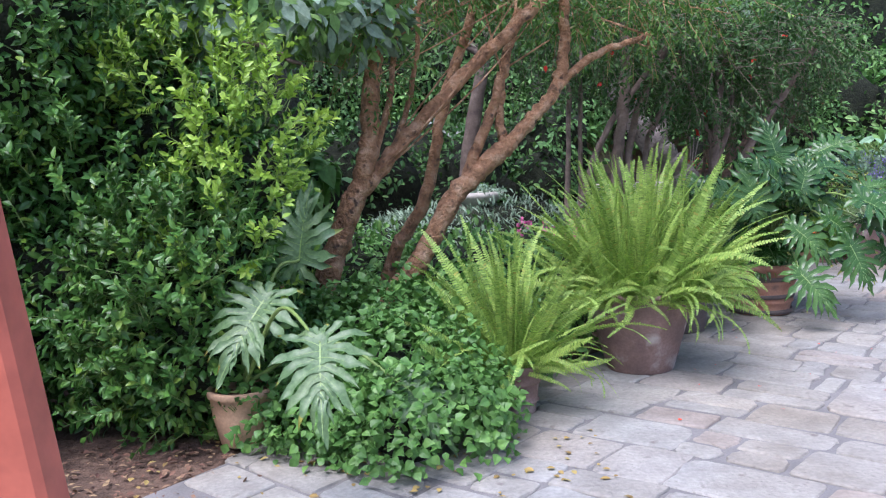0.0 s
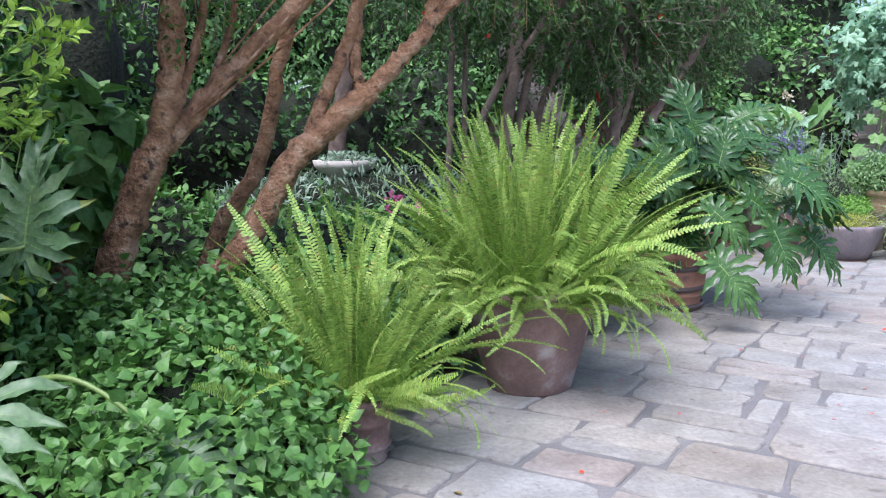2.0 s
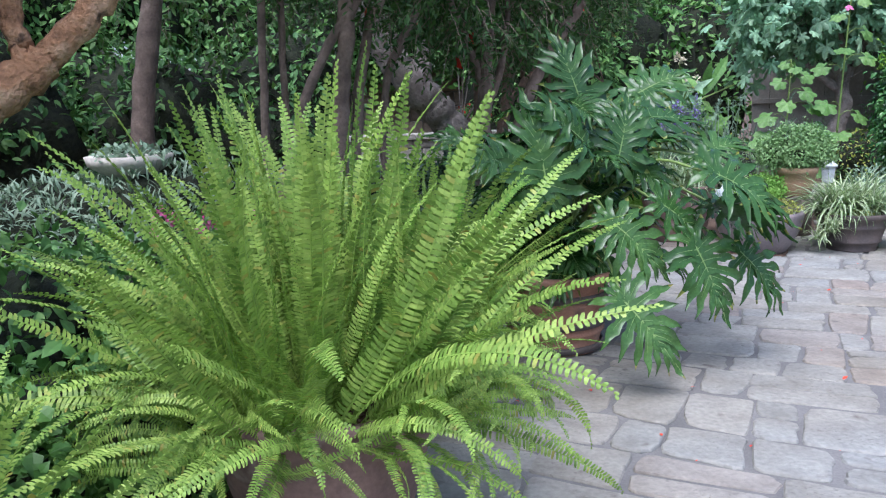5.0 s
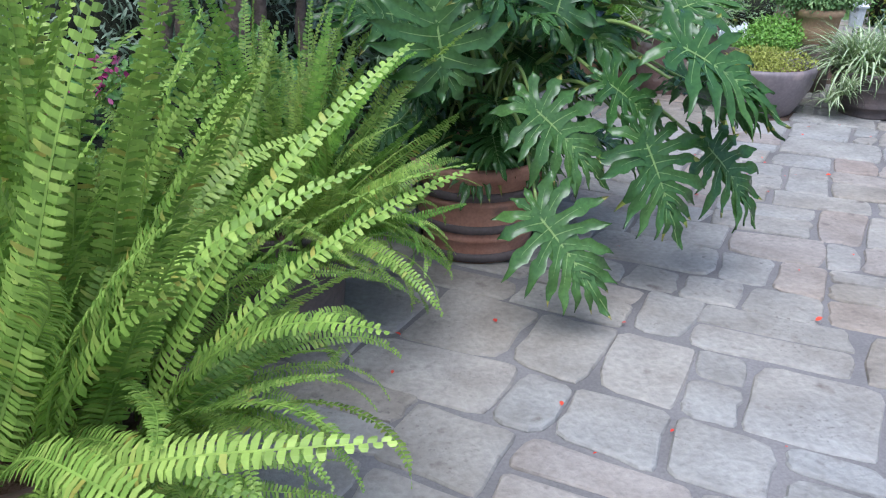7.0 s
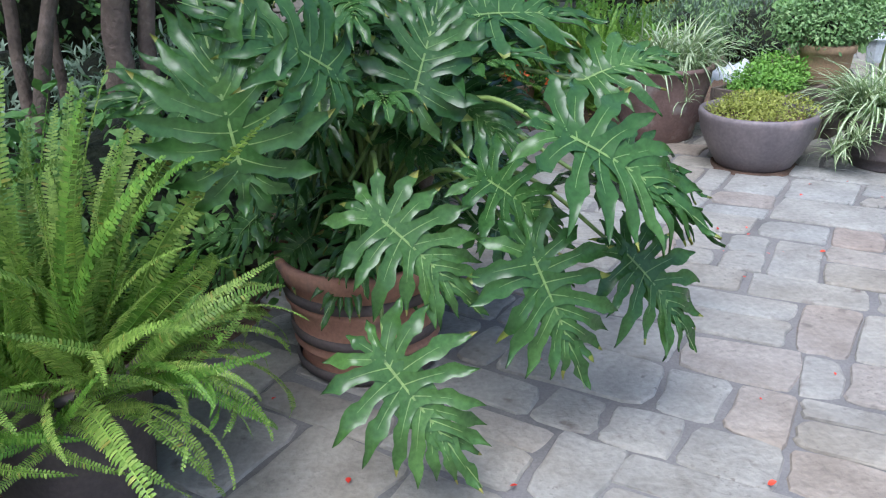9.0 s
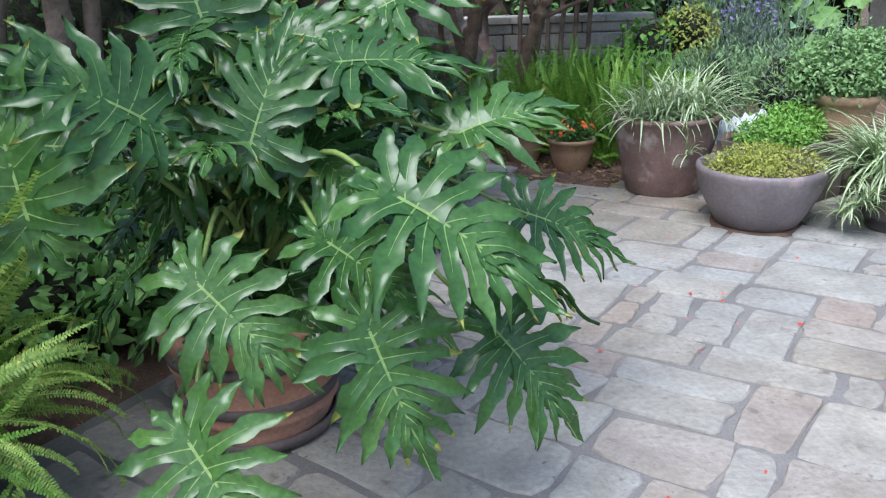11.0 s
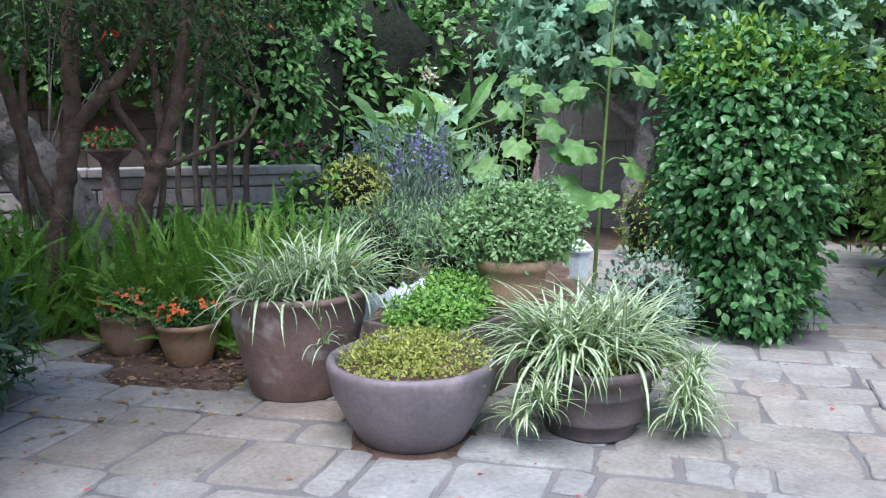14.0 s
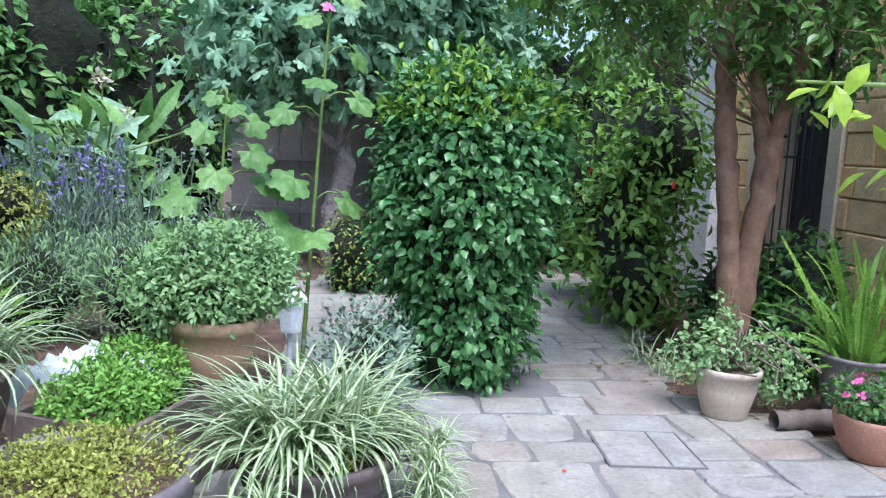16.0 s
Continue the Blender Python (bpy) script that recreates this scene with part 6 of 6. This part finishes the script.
v, f = lathe([(0, 0), (0.17, 0), (0.18, 0.02), (0.18, 0.62), (0.15, 0.64), (0.085, 0.68), (0.08, 1.0), (0.10, 1.06), (0.2, 1.15), (0.21, 1.19), (0.16, 1.18), (0, 1.16)], 28)
child("pedestal", fast_mesh("pedestal", v, [f], M_TERRA_OLD, smooth=True), a)
v, f = cloud_leaves([(0, 0, 1.26, 0.24, 0.24, 0.1)], 260, 0.06, r_, T_ROUND, 0, 0.3, 1.0, 2)
child("foliage", fast_mesh("foliage", v, [f], L_COVER), a)["kind"] = "stuff"
v, f = cloud_leaves([(0, 0, 1.29, 0.24, 0.24, 0.1)], 60, 0.05, r_, T_ROUND, 0, 0.7, 1.0, 2)
child("flower_scatter", fast_mesh("flower_scatter", v, [f], L_RED), a)["kind"] = "stuff"
for i, (x, y, z, kind, mt) in enumerate([(5.35, 11.55, 0, "plain", M_ORANGE_POT), (5.7, 11.75, 0, "plain", M_ORANGE_POT), (4.95, 13.0, 0, "plain", M_TERRA_PALE)]):
    a = thing("clay_pot", (x, y, -0.05), "small orange clay pot with seedlings among the beds", "flower pot", "clay pots in the beds")
    pot_body(kind, 0.15, 0.42, 0.1, mt, a, 180 + i)
    v, f = cloud_leaves([(0, 0, 0.48, 0.16, 0.16, 0.12)], 150, 0.07, r_, T_OVAL, 0, 0.3, 1.0, 2)
    child("foliage", fast_mesh("foliage", v, [f], L_MINT), a)["kind"] = "stuff"
a = shrub("bougainvillea", [(5.9, 14.9, 1.3, 0.35, 0.2, 0.7), (6.2, 15.0, 1.0, 0.25, 0.2, 0.4)], [("foliage", L_VINE, 420, 0.09, T_OVAL, dict(shell=0.4)), ("bract_scatter", L_PINK, 90, 0.08, T_ROUND, dict(shell=0.6))], "climbing plant with magenta bracts on the wall", "climber", 0, 176)

HEDGES = [("tall_hedge", 1, [(x, 18.9 + 0.3 * (i % 3), 3.6 + 0.4 * (i % 2), 1.5, 0.9, 1.7) for i, x in enumerate(np.arange(-6, 11, 1.6))] + [(x, 18.3, 2.7, 1.1, 0.6, 0.9) for x in np.arange(2, 10, 1.5)], L_VINE, 46000, 0.17),
          ("tall_hedge", 2, [(x, 17.6 - 0.2 * (i % 3), 1.2 + 0.5 * (i % 2), 1.1, 0.6, 1.1) for i, x in enumerate(np.arange(-6, 1.6, 1.5))], L_FAR, 7000, 0.17),
          ("tall_hedge", 3, [(-4.6, y, 2.0 + 0.5 * (i % 2), 1.0, 1.3, 2.3) for i, y in enumerate(np.arange(4, 18, 1.9))], L_FAR, 9000, 0.17),
          ("tall_hedge", 6, [(x, 17.2 - 0.1 * (i % 2), 1.3 + 0.3 * (i % 3), 0.9, 0.5, 1.4) for i, x in enumerate(np.arange(5.6, 9.7, 1.0))], L_VINE, 6500, 0.17),
          ("tall_hedge", 4, [(11.5 + 0.9 * i, 16.6 - 0.9 * i, 1.6, 1.1, 1.1, 1.7) for i in range(5)], L_CANOPY, 7000, 0.17),
          ("tall_hedge", 5, [(-2.6, 7.9, 1.4, 0.9, 0.9, 1.4), (-2.9, 9.6, 1.6, 1.0, 0.9, 1.6), (-1.7, 11.6, 1.2, 1.0, 0.8, 1.2), (-0.2, 12.8, 0.9, 1.0, 0.8, 1.0), (1.2, 13.3, 0.9, 0.9, 0.7, 0.9)], L_FAR, 8000, 0.12)]
for nm, sd, bl, mt, n, size in HEDGES:
    shrub(nm, bl, [("foliage", mt, n, size, T_OVAL, dict(shell=0.75, droop=0.5, clump=7))], "dense dark green climber and hedge closing the garden", "hedge", 0.85, 190 + sd)
# tree added above the beds so that its crown darkens the background
tree("added_shade_tree", [([(-0.2, 10.8, -0.1), (-0.1, 10.8, 1.5), (0.2, 10.7, 3.0)], 0.13, 0.09), ([(0.2, 10.7, 2.9), (1.2, 10.6, 3.8)], 0.06, 0.03), ([(0.2, 10.7, 2.9), (-1.0, 10.9, 3.8)], 0.06, 0.03)], M_BARK_GREY,
     [(0.2, 10.6, 3.7, 1.8, 1.4, 0.9), (2.0, 10.8, 3.5, 1.3, 1.2, 0.8), (-1.8, 10.6, 3.5, 1.4, 1.2, 1.0), (2.4, 12.6, 3.2, 1.4, 1.0, 1.0), (0.2, 13.0, 3.0, 1.5, 1.0, 1.0)], [("foliage", L_CANOPY_SHADE, 600, 0.11, T_OVAL, dict(leaves=12, reach=0.45, hang=0.6))], "added spreading tree with drooping leaves that shades the background", 198)

tree("background_tree", [([(12.6, 14.6, -0.1), (12.6, 14.6, 1.5), (12.4, 14.4, 3.0)], 0.12, 0.08), ([(12.4, 14.4, 2.8), (11.8, 14.0, 3.8)], 0.05, 0.03)], M_BARK_GREY,
     [(12.0, 13.8, 3.6, 1.5, 1.2, 0.9), (13.4, 12.9, 3.4, 1.4, 1.2, 1.1), (12.6, 14.4, 4.6, 2.2, 1.6, 0.9), (14.2, 11.8, 4.0, 1.2, 1.2, 1.0)], [("foliage", L_CANOPY, 7000, 0.13, T_OVAL, dict(shell=0.3, clump=9))], "airy light green tree beyond the path", 199)
r_ = np.random.default_rng(205)
n_ = 1500
pos = np.concatenate([np.c_[r_.uniform(3.7, 4.9, 600), r_.uniform(9.95, 11.2, 600), np.full(600, -0.012)], np.c_[r_.uniform(-2.2, -0.9, 500), r_.uniform(2.4, 3.5, 500), np.full(500, -0.012)], np.c_[r_.uniform(8.95, 9.9, 400), r_.uniform(7.4, 9.9, 400), np.full(400, -0.012)]])
v, f = scatter(T_OVAL, pos, r_.normal(size=(n_, 3)) * np.array([1, 1, 0.15]), np.array([[0, 0, 1.0]]) + r_.normal(size=(n_, 3)) * 0.3, r_.uniform(0.02, 0.055, n_))
tagged(new("mulch", fast_mesh("mulch", v, [f], rough_mat("bark_chips", [(0.0, (0.10, 0.05, 0.035)), (0.5, (0.22, 0.12, 0.08)), (1.0, (0.34, 0.24, 0.13))], 9.0, 1.0, 40, per_island=True))), "reddish bark mulch and dry leaf litter", "mulch", kind="stuff")

# ---- the red post of the seat near the start ----
a = thing("garden_swing", (-0.03, 0.02, 0), "rust-red painted steel post of a garden swing", "garden furniture")
bar("post", a, (-0.025, 0.025, -0.02, 0.02, 0.0, 2.2), M_REDPAINT, pose(0, 0, 0, 4, -5.5, 0), 0.006)

# ---- litter ----
r_ = np.random.default_rng(211)
for nm, mt, n, size, boxes, label in (("fallen_petals", L_RED, 150, 0.026, [(1.2, 8.0, 3.6, 9.4)], "small red petals scattered over the paving"), ("fallen_leaves", L_DRY, 300, 0.045, [(-1.6, 0.8, 2.6, 3.6), (3.3, 4.8, 9.5, 10.9), (9.0, 9.8, 8.2, 10.2)], "yellowed leaves and litter on the ground")):
    pos = []
    while len(pos) < n:
        x0, x1, y0, y1 = boxes[r_.integers(len(boxes))]
        pos.append((r_.uniform(x0, x1), r_.uniform(y0, y1), 0.008))
    pos = np.array(pos)
    d = r_.normal(size=(n, 3)) * np.array([1, 1, 0.12])
    v, f = scatter(T_ROUND, pos, d, np.array([[0, 0, 1.0]]) + r_.normal(size=(n, 3)) * 0.2, size * r_.uniform(0.5, 1.2, n))
    tagged(new(nm, fast_mesh(nm, v, [f], mt)), label, "litter", kind="stuff")


# ---- paving stones ----


def stone_arrays(c, r):
    """One worn flagstone from its four corners."""
    out = []
    k = len(c)
    for i in range(k):
        p, q, s = np.array(c[i - 1]), np.array(c[i]), np.array(c[(i + 1) % k])
        a, b = p - q, s - q
        la, lb = np.linalg.norm(a), np.linalg.norm(b)
        cut = r.uniform(0.02, 0.05) if r.random() < 0.75 else r.uniform(0.05, 0.11)
        ca, cb = q + a / la * min(cut, la * 0.3), q + b / lb * min(cut * r.uniform(0.7, 1.3), lb * 0.3)
        out += [ca, 0.25 * ca + 0.5 * q + 0.25 * cb + r.normal(size=2) * 0.004, cb]
        m = (cb + s) / 2
        out.append(m + r.normal(size=2) * 0.007)
    o = np.array(out)
    cen = o.mean(0)
    n = len(o)
    tilt = r.normal(size=2) * 0.006
    h = r.uniform(-0.003, 0.004)

    def ring(shrink, z):
        d = o - cen
        L = np.linalg.norm(d, axis=1)[:, None]
        q = cen + d * (1 - shrink / L)
        return np.c_[q, z + h + (q - cen) @ tilt + r.normal(size=n) * 0.0008]
    v = np.concatenate([ring(0.0, -0.03), ring(0.0, -0.010), ring(0.006, -0.002), ring(0.018, 0.0), [[*cen, h + 0.0005]]])
    i = np.arange(n)
    j = (i + 1) % n
    quads = np.concatenate([np.stack([i + a * n, j + a * n, j + (a + 1) * n, i + (a + 1) * n], -1) for a in range(3)])
    tris = np.stack([i + 3 * n, j + 3 * n, np.full(n, 4 * n)], -1)
    return v, quads, tris


def lay_stones():
    r = np.random.default_rng(21)
    ca, sa = math.cos(radians(-36)), math.sin(radians(-36))
    near, far = [], []
    v = -12.0
    while v < 22:
        h = r.uniform(0.24, 0.48)
        u = -14 + r.uniform(0, 0.5)
        while u < 16:
            w = r.uniform(0.24, 0.62) if r.random() < 0.85 else r.uniform(0.14, 0.24)
            cells = [(u, v, w, h)]
            if h > 0.33 and r.random() < 0.38:
                k = r.uniform(0.4, 0.6)
                cells = [(u, v, w, h * k), (u, v + h * k, w, h * (1 - k))]
            u += w
            for a, b, ww, hh in cells:
                cx, cy = a + ww / 2, b + hh / 2
                x, y = ca * cx - sa * cy, sa * cx + ca * cy
                if not (-4.5 < x < 13 and -1.5 < y < 15) or not inside(x, y, EDGE) or math.hypot(x - 8.08, y - 9.86) < 0.36:
                    continue
                g = 0.0105
                q = [(a + g, b + g), (a + ww - g, b + g), (a + ww - g, b + hh - g), (a + g, b + hh - g)]
                q = [(s + r.normal() * 0.012 + 0.02 * math.sin(t * 1.9 + s * 0.5), t + r.normal() * 0.012 + 0.03 * math.sin(s * 1.7 + t * 0.8)) for s, t in q]
                q = [(ca * s - sa * t, sa * s + ca * t) for s, t in q]
                st = stone_arrays(q, r)
                (near if 0.8 < x < 9.0 and 3.2 < y < 9.9 and x - y < 1.6 and len(near) < 300 else far).append((st, (x, y)))
        v += h
    for (vv, qd, tr), (x, y) in near:
        o = new("stone", fast_mesh("stone", vv - np.array([x, y, 0]), [qd, tr], M_STONE))
        o.parent = pavement
        o.location = (x, y, 0)
    vs, qs, ts, off = [], [], [], 0
    for (vv, qd, tr), _ in far:
        vs.append(vv)
        qs.append(qd + off)
        ts.append(tr + off)
        off += len(vv)
    o = new("stones", fast_mesh("stones", np.concatenate(vs), [np.concatenate(qs), np.concatenate(ts)], M_STONE_J))
    o.parent = pavement
    o["kind"] = "stuff"


lay_stones()
